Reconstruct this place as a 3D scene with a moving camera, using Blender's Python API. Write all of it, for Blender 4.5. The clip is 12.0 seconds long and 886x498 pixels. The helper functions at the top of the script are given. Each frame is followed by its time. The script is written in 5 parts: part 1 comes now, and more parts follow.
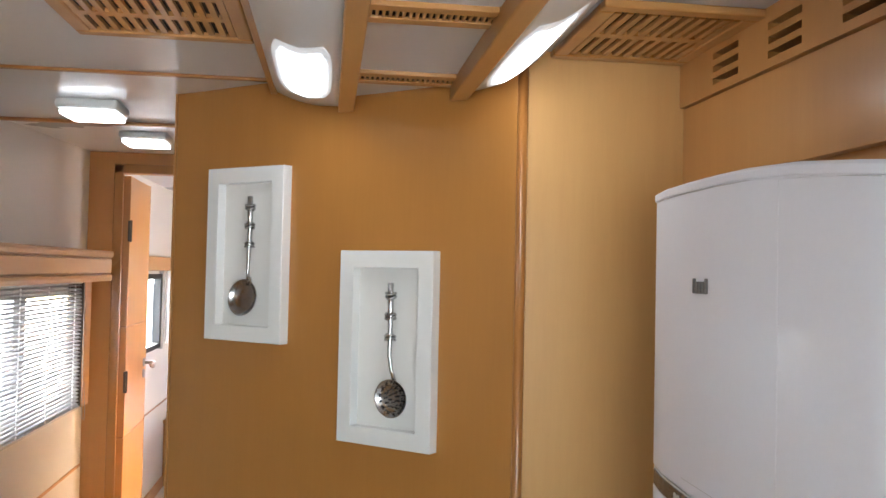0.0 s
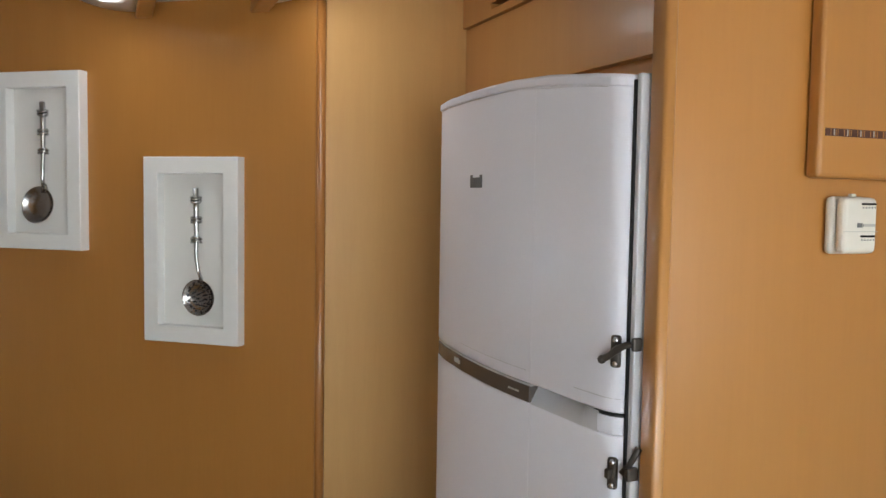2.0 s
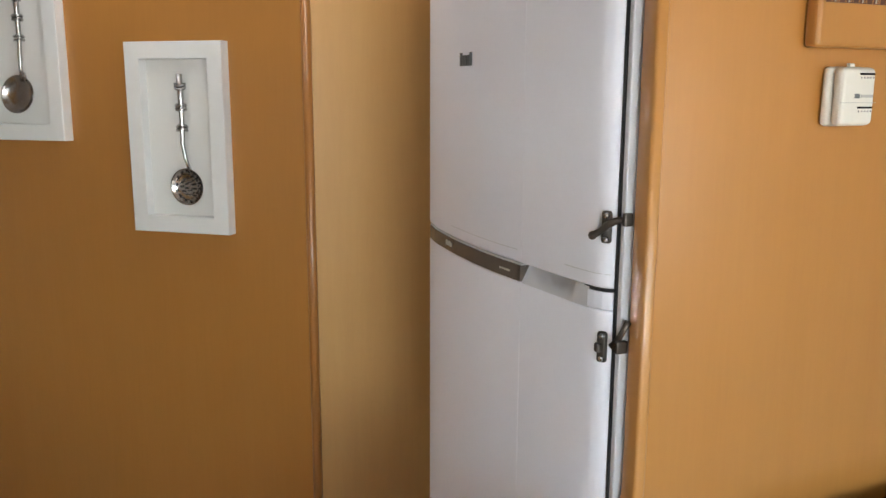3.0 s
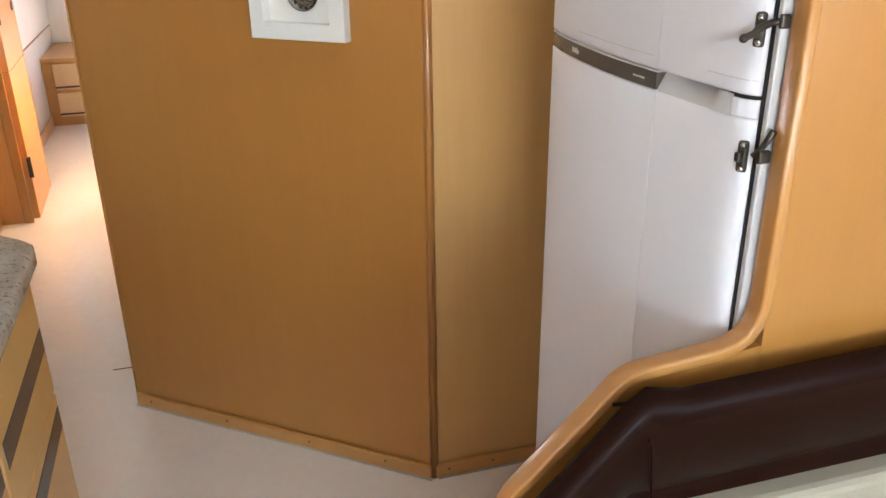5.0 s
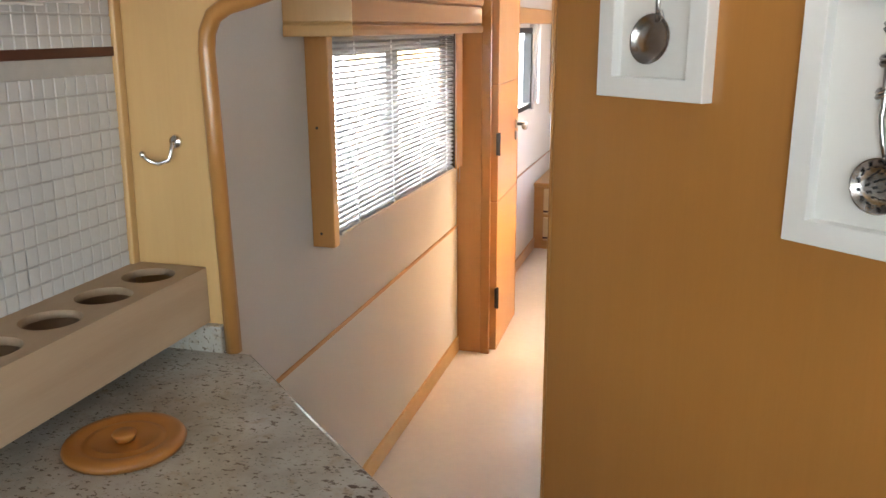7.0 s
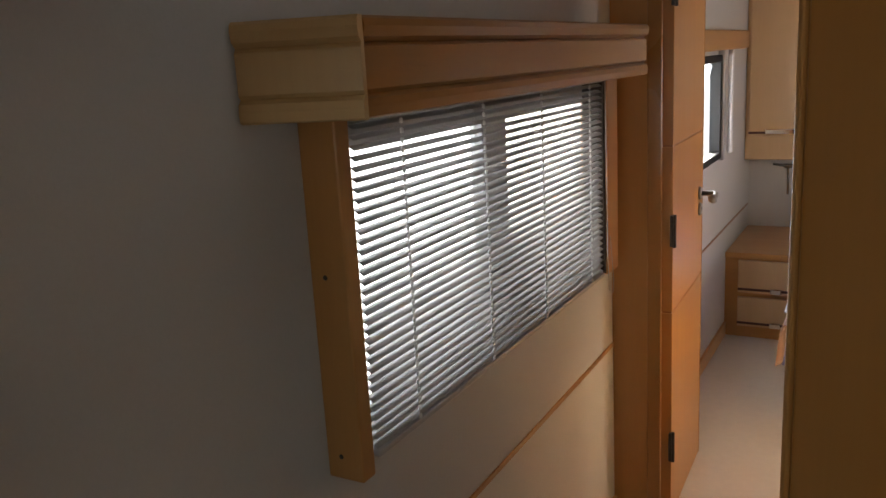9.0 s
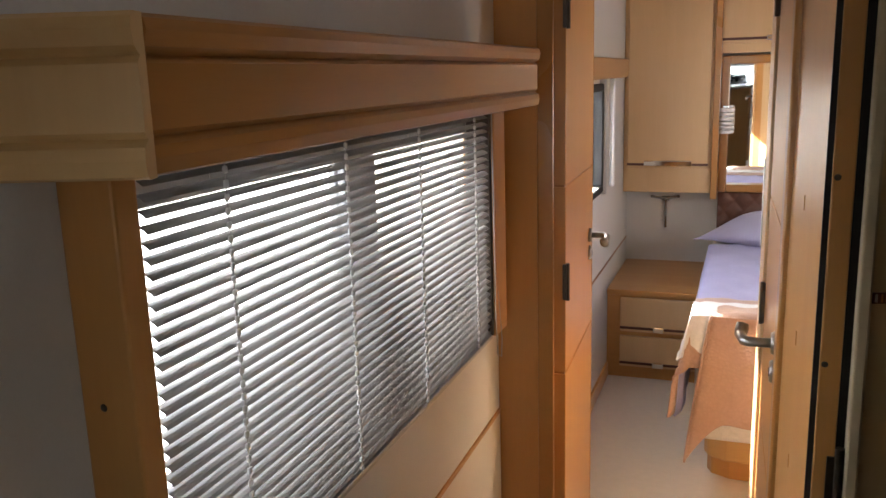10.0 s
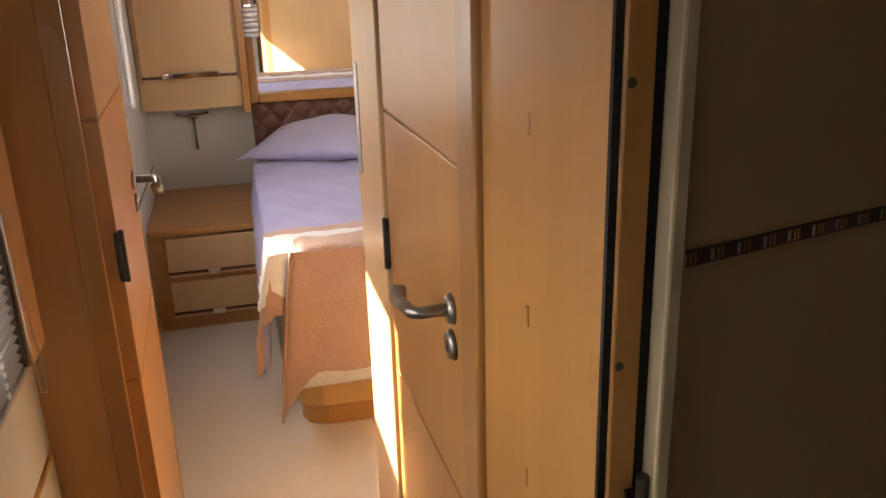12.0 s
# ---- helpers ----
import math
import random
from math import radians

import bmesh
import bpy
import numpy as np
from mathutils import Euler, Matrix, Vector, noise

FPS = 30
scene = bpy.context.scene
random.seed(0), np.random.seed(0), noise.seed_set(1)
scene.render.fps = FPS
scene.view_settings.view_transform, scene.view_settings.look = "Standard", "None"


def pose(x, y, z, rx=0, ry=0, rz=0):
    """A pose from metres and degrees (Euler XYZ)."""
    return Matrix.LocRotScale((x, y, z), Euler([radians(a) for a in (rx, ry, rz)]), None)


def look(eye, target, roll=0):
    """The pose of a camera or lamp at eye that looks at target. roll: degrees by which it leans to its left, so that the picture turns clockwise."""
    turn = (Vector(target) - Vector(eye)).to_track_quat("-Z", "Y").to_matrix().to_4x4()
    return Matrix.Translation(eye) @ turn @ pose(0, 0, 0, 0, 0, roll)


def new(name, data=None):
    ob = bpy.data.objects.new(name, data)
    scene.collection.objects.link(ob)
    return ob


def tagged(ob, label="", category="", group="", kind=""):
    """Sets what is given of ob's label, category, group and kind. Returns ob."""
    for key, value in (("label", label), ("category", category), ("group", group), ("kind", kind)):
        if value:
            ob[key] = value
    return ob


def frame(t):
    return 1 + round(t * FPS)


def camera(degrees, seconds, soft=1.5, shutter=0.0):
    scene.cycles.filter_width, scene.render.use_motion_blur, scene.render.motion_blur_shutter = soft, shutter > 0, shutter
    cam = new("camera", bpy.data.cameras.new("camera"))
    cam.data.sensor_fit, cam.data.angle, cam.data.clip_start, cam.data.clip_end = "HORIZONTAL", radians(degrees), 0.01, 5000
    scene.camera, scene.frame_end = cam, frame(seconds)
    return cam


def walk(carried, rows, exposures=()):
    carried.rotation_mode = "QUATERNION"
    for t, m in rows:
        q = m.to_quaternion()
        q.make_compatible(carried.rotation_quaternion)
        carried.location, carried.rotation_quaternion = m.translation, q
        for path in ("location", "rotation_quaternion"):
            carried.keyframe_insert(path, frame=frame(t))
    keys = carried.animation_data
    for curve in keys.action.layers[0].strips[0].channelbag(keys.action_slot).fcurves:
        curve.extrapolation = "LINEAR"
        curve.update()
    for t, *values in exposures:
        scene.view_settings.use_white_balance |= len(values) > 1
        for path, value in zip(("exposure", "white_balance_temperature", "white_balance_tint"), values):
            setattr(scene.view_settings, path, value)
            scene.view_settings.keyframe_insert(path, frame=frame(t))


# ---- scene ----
cam = camera(56.6, 12.0)
PATH = [
    (0, (0.161, 0.36, 1.469), (0.434, 2.34, 1.524), 1.2),
    (0.5, (0.122, 0.286, 1.463), (0.681, 2.205, 1.534), 1.2),
    (1, (0.099, 0.229, 1.456), (0.797, 2.103, 1.457), 1.5),
    (1.5, (0.114, 0.215, 1.439), (0.853, 2.073, 1.376), 1.5),
    (2, (0.112, 0.213, 1.431), (0.866, 2.061, 1.306), 0.9),
    (2.5, (0.114, 0.213, 1.419), (0.865, 2.052, 1.185), 0.6),
    (3, (0.12, 0.219, 1.408), (0.878, 2.031, 1.033), 0.2),
    (3.2, (0.123, 0.223, 1.404), (0.894, 2.017, 0.971), 0.1),
    (4.8, (0.069, 0.226, 1.393), (0.665, 1.964, 0.601), -0.5),
    (5, (0.06, 0.229, 1.394), (0.579, 1.991, 0.602), -0.6),
    (5.3, (0.041, 0.237, 1.394), (0.461, 2.03, 0.614), -0.5),
    (5.5, (0.042, 0.254, 1.398), (0.341, 2.086, 0.652), 0.0),
    (6, (0.05, 0.398, 1.398), (0.062, 2.278, 0.716), 0.5),
    (6.5, (0.078, 0.588, 1.423), (-0.305, 2.457, 0.822), -0.6),
    (7, (0.039, 0.818, 1.419), (-0.514, 2.669, 0.901), -0.3),
    (7.5, (-0.008, 1.07, 1.44), (-0.655, 2.888, 0.917), -0.5),
    (7.7, (-0.005, 1.181, 1.434), (-0.733, 2.969, 0.913), -0.5),
    (9.3, (-0.201, 1.900, 1.471), (-1.164, 3.597, 1.040), -3.3),
    (9.5, (-0.223, 1.950, 1.466), (-1.146, 3.676, 1.061), -3.1),
    (10, (-0.303, 2.131, 1.472), (-0.978, 3.968, 1.059), -1.7),
    (10.5, (-0.368, 2.225, 1.476), (-0.76, 4.138, 1.045), -1.1),
    (11, (-0.473, 2.333, 1.479), (-0.563, 4.284, 1.046), -2.7),
    (11.5, (-0.516, 2.468, 1.448), (-0.44, 4.381, 0.869), -2.1),
    (12, (-0.482, 2.642, 1.427), (-0.03, 4.477, 0.773), -1.7),
]

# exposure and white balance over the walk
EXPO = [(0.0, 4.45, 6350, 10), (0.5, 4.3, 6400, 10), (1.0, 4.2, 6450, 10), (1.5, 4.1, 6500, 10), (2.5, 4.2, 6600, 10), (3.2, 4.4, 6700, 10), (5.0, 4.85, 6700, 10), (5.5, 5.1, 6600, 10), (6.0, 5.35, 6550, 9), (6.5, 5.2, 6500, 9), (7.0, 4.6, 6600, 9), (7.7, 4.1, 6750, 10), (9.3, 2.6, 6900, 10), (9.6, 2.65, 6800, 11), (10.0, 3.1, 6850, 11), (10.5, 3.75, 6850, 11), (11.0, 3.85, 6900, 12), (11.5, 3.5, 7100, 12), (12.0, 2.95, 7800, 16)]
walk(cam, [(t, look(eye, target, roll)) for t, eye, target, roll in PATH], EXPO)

# ---- world, sun, daylight ----
SUN = Vector((0.14, -0.175, -0.125)).normalized()
world = bpy.data.worlds.new("world")
scene.world = world
world.use_nodes = True
wn = world.node_tree.nodes
sky = wn.new("ShaderNodeTexSky")
sky.sky_type = "NISHITA"
sky.sun_disc = False
sky.sun_elevation = math.asin(-SUN.z)
sky.sun_rotation = math.atan2(-SUN.x, -SUN.y)
world.node_tree.links.new(sky.outputs[0], wn["Background"].inputs[0])
wn["Background"].inputs[1].default_value = 0.05

sun_data = bpy.data.lights.new("sun", "SUN")
sun_data.energy, sun_data.angle, sun_data.color = 5.0, radians(0.5), (1.0, 0.96, 0.90)
sun = new("sun", sun_data)
sun.matrix_basis = look((-8, 12, 8), Vector((-8, 12, 8)) + SUN)


def window_light(name, at, target, w, h, watts, color=(0.9, 0.95, 1.0)):
    data = bpy.data.lights.new(name, "AREA")
    data.shape, data.size, data.size_y, data.energy, data.color = "RECTANGLE", w, h, watts, color
    ob = new(name, data)
    ob.matrix_basis = look(at, target)
    return ob


# daylight from an unseen windscreen; front half's two side windows are added fill
window_light("daylight_windscreen", (0.10, -2.28, 1.30), (0.0, 0, 0.85), 1.4, 0.8, 2.2, (0.80, 0.90, 1.0))
window_light("daylight_side_window", (1.40, -0.5, 1.25), (0, -0.4, 1.1), 1.1, 0.55, 0.22, (0.80, 0.90, 1.0))
window_light("daylight_kitchen_window", (-0.92, -0.2, 1.25), (0, -0.1, 1.1), 0.9, 0.4, 4.1, (0.80, 0.90, 1.0))
window_light("daylight_bedroom_window", (-0.98, 5.11, 1.25), (0, 5.0, 0.9), 0.9, 0.42, 0.6, (0.85, 0.93, 1.0))
# unseen side window, placed to brighten bed, door leaf and corridor end
window_light("daylight_bedroom_side", (0.985, 5.15, 1.2), (-0.5, 4.8, 0.7), 0.6, 0.5, 1.0, (0.95, 0.97, 1.0))


# ---- mesh helpers ----
def wmat(ob):
    m = ob.matrix_basis.copy()
    while ob.parent:
        ob = ob.parent
        m = ob.matrix_basis @ m
    return m


def link(name, bm, material, smooth=False):
    me = bpy.data.meshes.new(name)
    bmesh.ops.recalc_face_normals(bm, faces=bm.faces)
    bm.to_mesh(me)
    bm.free()
    if smooth:
        me.polygons.foreach_set("use_smooth", [True] * len(me.polygons))
    for m in (material if isinstance(material, (list, tuple)) else [material]):
        me.materials.append(m)
    return new(name, me)


def part(name, bm, material, parent, label="", smooth=False):
    """One mesh, given in the world's coordinates, under a thing or a part."""
    ob = link(name, bm, material, smooth)
    ob.data.transform(wmat(parent).inverted())
    ob.parent = parent
    if label:
        ob["label"] = label
    return ob


def thing(name, at, label, category, group="", kind=""):
    ob = new(name)
    ob.empty_display_size = 0.05
    ob.matrix_basis = Matrix.Translation(at) if not isinstance(at, Matrix) else at
    return tagged(ob, label, category, group, kind)


def setting(name, bm, material, label, category, smooth=False):
    return tagged(link(name, bm, material, smooth), label, category, kind="structure")


def bevelled(bm, width, seg=2):
    if width > 0:
        edges = [e for e in bm.edges if len(e.link_faces) == 2 and e.calc_face_angle(0) > 0.5]
        bmesh.ops.bevel(bm, geom=edges, offset=width, segments=seg, affect="EDGES", clamp_overlap=True, profile=0.5)
    return bm


def box(x0, y0, z0, x1, y1, z1, bevel=0.0, seg=2, m=None):
    bm = bmesh.new()
    bmesh.ops.create_cube(bm, size=1)
    for v in bm.verts:
        v.co = Vector(((x0 + x1) / 2 + v.co.x * (x1 - x0), (y0 + y1) / 2 + v.co.y * (y1 - y0), (z0 + z1) / 2 + v.co.z * (z1 - z0)))
    bevelled(bm, bevel, seg)
    if m:
        bm.transform(m)
    return bm


def join(*bms):
    out = bmesh.new()
    for b in bms:
        me = bpy.data.meshes.new("tmp")
        b.to_mesh(me)
        b.free()
        out.from_mesh(me)
        bpy.data.meshes.remove(me)
    return out


def prism(poly, axis, a, b, bevel=0.0, seg=2, m=None):
    """A polygon of the plane across axis (the two other axes in x, y, z order), from a to b along it."""
    def put(p, v):
        return {"x": (v, p[0], p[1]), "y": (p[0], v, p[1]), "z": (p[0], p[1], v)}[axis]
    bm = bmesh.new()
    n = len(poly)
    lo = [bm.verts.new(put(p, a)) for p in poly]
    hi = [bm.verts.new(put(p, b)) for p in poly]
    bm.faces.new(lo)
    bm.faces.new(list(reversed(hi)))
    for i in range(n):
        bm.faces.new((lo[i], lo[(i + 1) % n], hi[(i + 1) % n], hi[i]))
    bmesh.ops.recalc_face_normals(bm, faces=bm.faces)
    bevelled(bm, bevel, seg)
    if m:
        bm.transform(m)
    return bm


def tube(path, r, seg=8, radii=None, m=None, flat=1.0):
    """A round bar along a path; radii gives a radius for each point."""
    bm = bmesh.new()
    pts = [Vector(p) for p in path]
    rings = []
    ref = None
    for i, p in enumerate(pts):
        t = (pts[min(i + 1, len(pts) - 1)] - pts[max(i - 1, 0)]).normalized()
        if ref is None:
            ref = t.orthogonal().normalized()
        ref = (ref - t * ref.dot(t)).normalized()
        side = t.cross(ref)
        rr = radii[i] if radii else r
        rings.append([bm.verts.new(p + (ref * math.cos(a) + side * math.sin(a) * flat) * rr) for a in (2 * math.pi * k / seg for k in range(seg))])
    for a, b in zip(rings, rings[1:]):
        for k in range(seg):
            bm.faces.new((a[k], a[(k + 1) % seg], b[(k + 1) % seg], b[k]))
    bm.faces.new(rings[0])
    bm.faces.new(list(reversed(rings[-1])))
    if m:
        bm.transform(m)
    return bm


def lipping(path, half, y0, y1, r=0.006):
    """A flat strip with rounded edges along a path in the x, z plane, from y0 to y1."""
    bm = bmesh.new()
    ym, hy = (y0 + y1) / 2, (y1 - y0) / 2
    prof = [(half - r + r * math.cos(a), hy - r + r * math.sin(a)) for a in (math.pi / 2 * k / 4 for k in range(5))]
    prof = prof + [(-u, v) for u, v in reversed(prof)] + [(-u, -v) for u, v in prof] + [(u, -v) for u, v in reversed(prof)]
    rings = []
    for i, (x, z) in enumerate(path):
        p, q = path[max(i - 1, 0)], path[min(i + 1, len(path) - 1)]
        d = math.hypot(q[0] - p[0], q[1] - p[1])
        nx, nz = (q[1] - p[1]) / d, -(q[0] - p[0]) / d
        rings.append([bm.verts.new((x + nx * u, ym + v, z + nz * u)) for u, v in prof])
    m = len(prof)
    for a, b in zip(rings, rings[1:]):
        for k in range(m):
            bm.faces.new((a[k], a[(k + 1) % m], b[(k + 1) % m], b[k]))
    bm.faces.new(rings[0])
    bm.faces.new(list(reversed(rings[-1])))
    return bm


def lathe(profile, at=(0, 0, 0), seg=24, m=None):
    """Radius and height pairs turned about a z axis through at."""
    bm = bmesh.new()
    rings = [[bm.verts.new((at[0] + r * math.cos(a), at[1] + r * math.sin(a), at[2] + z)) for a in (2 * math.pi * k / seg for k in range(seg))] for r, z in profile]
    for a, b in zip(rings, rings[1:]):
        for k in range(seg):
            bm.faces.new((a[k], a[(k + 1) % seg], b[(k + 1) % seg], b[k]))
    bm.faces.new(rings[0])
    bm.faces.new(list(reversed(rings[-1])))
    if m:
        bm.transform(m)
    return bm


def sheet(nu, nv, fn):
    bm = bmesh.new()
    g = [[bm.verts.new(fn(i / nu, j / nv)) for j in range(nv + 1)] for i in range(nu + 1)]
    for i in range(nu):
        for j in range(nv):
            bm.faces.new((g[i][j], g[i + 1][j], g[i + 1][j + 1], g[i][j + 1]))
    return bm


def thick(bm, d):
    """Gives a sheet a thickness."""
    bmesh.ops.recalc_face_normals(bm, faces=bm.faces)
    bmesh.ops.solidify(bm, geom=bm.faces[:], thickness=d)
    return bm


# ---- materials ----
def base_material(name):
    mat = bpy.data.materials.new(name)
    mat.use_nodes = True
    nt = mat.node_tree
    return mat, nt, nt.nodes["Principled BSDF"]


def noise_node(nt, vec, scale, detail=4.0, rough=0.55):
    n = nt.nodes.new("ShaderNodeTexNoise")
    n.inputs["Scale"].default_value, n.inputs["Detail"].default_value, n.inputs["Roughness"].default_value = scale, detail, rough
    nt.links.new(vec, n.inputs["Vector"])
    return n.outputs["Fac"]


def mapped(nt, scale):
    co = nt.nodes.new("ShaderNodeTexCoord")
    mp = nt.nodes.new("ShaderNodeMapping")
    mp.inputs["Scale"].default_value = scale
    nt.links.new(co.outputs["Object"], mp.inputs["Vector"])
    return mp.outputs["Vector"]


def ramp(nt, fac, stops):
    r = nt.nodes.new("ShaderNodeValToRGB")
    els = r.color_ramp.elements
    while len(els) < len(stops):
        els.new(0.5)
    for e, (p, c) in zip(els, stops):
        e.position, e.color = p, (*c, 1)
    nt.links.new(fac, r.inputs[0])
    return r.outputs[0]


def mix(nt, fac, a, b, mode="MIX"):
    n = nt.nodes.new("ShaderNodeMix")
    n.data_type, n.blend_type = "RGBA", mode
    for sock, v in ((n.inputs[0], fac), (n.inputs[6], a), (n.inputs[7], b)):
        if isinstance(v, (int, float)):
            sock.default_value = v
        elif isinstance(v, tuple):
            sock.default_value = (*v, 1)
        else:
            nt.links.new(v, sock)
    return n.outputs[2]


def tint(c, k):
    return tuple(min(1.0, v * k) for v in c)


def bump(nt, bsdf, fac, strength, dist=0.001):
    b = nt.nodes.new("ShaderNodeBump")
    b.inputs["Strength"].default_value, b.inputs["Distance"].default_value = strength, dist
    nt.links.new(fac, b.inputs["Height"])
    nt.links.new(b.outputs[0], bsdf.inputs["Normal"])


def span(nt, fac, lo, hi):
    n = nt.nodes.new("ShaderNodeMapRange")
    n.inputs["To Min"].default_value, n.inputs["To Max"].default_value = lo, hi
    nt.links.new(fac, n.inputs["Value"])
    return n.outputs[0]


def surf(name, color, rough=0.5, metal=0.0, var=0.08, big=2.0, fine=60.0, relief=0.1, coat=0.0, sheen=0.0, stretch=(1, 1, 1), spread=0.12, spec=0.5):
    mat, nt, b = base_material(name)
    v = mapped(nt, stretch)
    n1, n2 = noise_node(nt, v, big), noise_node(nt, v, fine)
    c = ramp(nt, n1, [(0.3, tint(color, 1 - var)), (0.7, tint(color, 1 + var))])
    c = mix(nt, 0.5, c, ramp(nt, n2, [(0.3, tint(color, 1 - var * 0.8)), (0.7, tint(color, 1 + var * 0.8))]))
    nt.links.new(c, b.inputs["Base Color"])
    nt.links.new(span(nt, n1, max(0.02, rough - spread * rough), min(1, rough + spread * rough)), b.inputs["Roughness"])
    b.inputs["Specular IOR Level"].default_value = spec
    b.inputs["Metallic"].default_value, b.inputs["Coat Weight"].default_value, b.inputs["Sheen Weight"].default_value = metal, coat, sheen
    if relief:
        bump(nt, b, n2, relief)
    return mat


def wood(name, light, dark, rough=0.35, along="z", coat=0.15, grain=1.0, contrast=1.0):
    """Veneer: long streaks along one axis over slow changes of tone."""
    mat, nt, b = base_material(name)
    k = {"x": (0.6, 9, 9), "y": (9, 0.6, 9), "z": (9, 9, 0.6)}[along]
    v = mapped(nt, k)
    slow = noise_node(nt, mapped(nt, (1, 1, 1)), 1.7, 3)
    streak, fine = noise_node(nt, v, 2.2 * grain, 5, 0.6), noise_node(nt, v, 22.0 * grain, 3, 0.6)
    mid = tuple((a + c) / 2 for a, c in zip(light, dark))
    w = 0.22 / contrast
    c = ramp(nt, streak, [(0.5 - w, dark), (0.5, mid), (0.5 + w, light)])
    c = mix(nt, 0.13, c, ramp(nt, fine, [(0.35, tint(dark, 0.85)), (0.65, light)]))
    c = mix(nt, 0.35, c, ramp(nt, slow, [(0.3, tint(mid, 0.9)), (0.7, tint(mid, 1.08))]))
    nt.links.new(c, b.inputs["Base Color"])
    nt.links.new(span(nt, slow, rough * 0.85, rough * 1.2), b.inputs["Roughness"])
    b.inputs["Coat Weight"].default_value, b.inputs["Coat Roughness"].default_value = coat, 0.12
    bump(nt, b, fine, 0.05, 0.0006)
    return mat


def glow(name, color, strength):
    mat, nt, b = base_material(name)
    b.inputs["Base Color"].default_value = (*color, 1)
    b.inputs["Emission Color"].default_value = (*color, 1)
    b.inputs["Emission Strength"].default_value = strength
    return mat


def granite_material():
    mat, nt, b = base_material("granite")
    v = mapped(nt, (1, 1, 1))
    cloud = noise_node(nt, v, 9, 5, 0.6)
    c = ramp(nt, cloud, [(0.3, (0.30, 0.27, 0.22)), (0.5, (0.42, 0.385, 0.33)), (0.72, (0.52, 0.49, 0.45))])
    speck = noise_node(nt, mapped(nt, (1, 1.5, 1)), 120, 2, 0.5)
    c = mix(nt, ramp(nt, speck, [(0.60, (0, 0, 0)), (0.67, (0.8, 0.8, 0.8))]), c, (0.12, 0.085, 0.06))
    gold = noise_node(nt, v, 32, 3, 0.6)
    c = mix(nt, ramp(nt, gold, [(0.58, (0, 0, 0)), (0.74, (0.6, 0.6, 0.6))]), c, (0.33, 0.25, 0.16))
    blot, herd = noise_node(nt, mapped(nt, (1, 1.5, 1)), 48, 3, 0.55), noise_node(nt, v, 4.5, 2, 0.5)
    near = nt.nodes.new("ShaderNodeTexGradient")
    near.gradient_type = "SPHERICAL"
    place = nt.nodes.new("ShaderNodeMapping")
    place.inputs["Location"].default_value, place.inputs["Scale"].default_value = (-1.05, -2.35, -0.15), (5, 5, 5)
    nt.links.new(nt.nodes["Texture Coordinate"].outputs["Object"], place.inputs["Vector"])
    nt.links.new(place.outputs["Vector"], near.inputs["Vector"])
    herd = mix(nt, 1.0, mix(nt, 1.0, herd, (0.78, 0.78, 0.78), "MULTIPLY"), ramp(nt, near.outputs["Fac"], [(0.25, (0, 0, 0)), (0.7, (0.32, 0.32, 0.32))]), "ADD")
    both = mix(nt, 1.0, ramp(nt, blot, [(0.58, (0, 0, 0)), (0.62, (1, 1, 1))]), ramp(nt, herd, [(0.52, (0, 0, 0)), (0.60, (0.9, 0.9, 0.9))]), "MULTIPLY")
    c = mix(nt, both, c, (0.075, 0.045, 0.03))
    grey = noise_node(nt, v, 210, 2, 0.5)
    c = mix(nt, ramp(nt, grey, [(0.62, (0, 0, 0)), (0.72, (0.5, 0.5, 0.5))]), c, (0.17, 0.16, 0.15))
    nt.links.new(c, b.inputs["Base Color"])
    b.inputs["Roughness"].default_value = 0.16
    return mat


def glass_material(name, color=(0.95, 0.98, 1.0), rough=0.0):
    mat, nt, b = base_material(name)
    b.inputs["Base Color"].default_value = (*color, 1)
    b.inputs["Transmission Weight"].default_value, b.inputs["Roughness"].default_value, b.inputs["IOR"].default_value = 1.0, rough, 1.05
    return mat


def woven(name, color, dark, scale=260.0, relief=0.4, rough=0.9):
    mat, nt, b = base_material(name)
    v = mapped(nt, (1, 1, 1))
    w = nt.nodes.new("ShaderNodeTexVoronoi")
    w.inputs["Scale"].default_value = scale
    nt.links.new(v, w.inputs["Vector"])
    n = noise_node(nt, v, 6, 4)
    c = mix(nt, span(nt, w.outputs["Distance"], 0.0, 0.8), color, dark)
    c = mix(nt, 0.35, c, ramp(nt, n, [(0.3, tint(color, 0.8)), (0.7, tint(color, 1.1))]))
    nt.links.new(c, b.inputs["Base Color"])
    b.inputs["Roughness"].default_value, b.inputs["Sheen Weight"].default_value = rough, 0.2
    bump(nt, b, w.outputs["Distance"], relief, 0.002)
    return mat


ORANGE = wood("amber_veneer", (0.455, 0.205, 0.049), (0.40, 0.168, 0.035), 0.34, "z", 0.22, 0.8, 0.6)
# honey tone of drawer fronts; on narrow panel, amber veneer lightened for its light
HONEY_LIT_AMBER = wood("honey_lit_amber", (0.64, 0.375, 0.135), (0.56, 0.30, 0.10), 0.36, "z", 0.18, 0.9, 0.6)
MAPLE = wood("maple_veneer", (0.55, 0.278, 0.088), (0.47, 0.215, 0.061), 0.36, "z", 0.14, 0.9, 0.8)
MAPLE_Y = wood("maple_veneer_long", (0.56, 0.29, 0.09), (0.45, 0.21, 0.058), 0.3, "y", 0.25, 1.0, 0.9)
MAPLE_X = wood("maple_veneer_cross", (0.56, 0.29, 0.09), (0.45, 0.21, 0.058), 0.3, "x", 0.25, 1.0, 0.9)
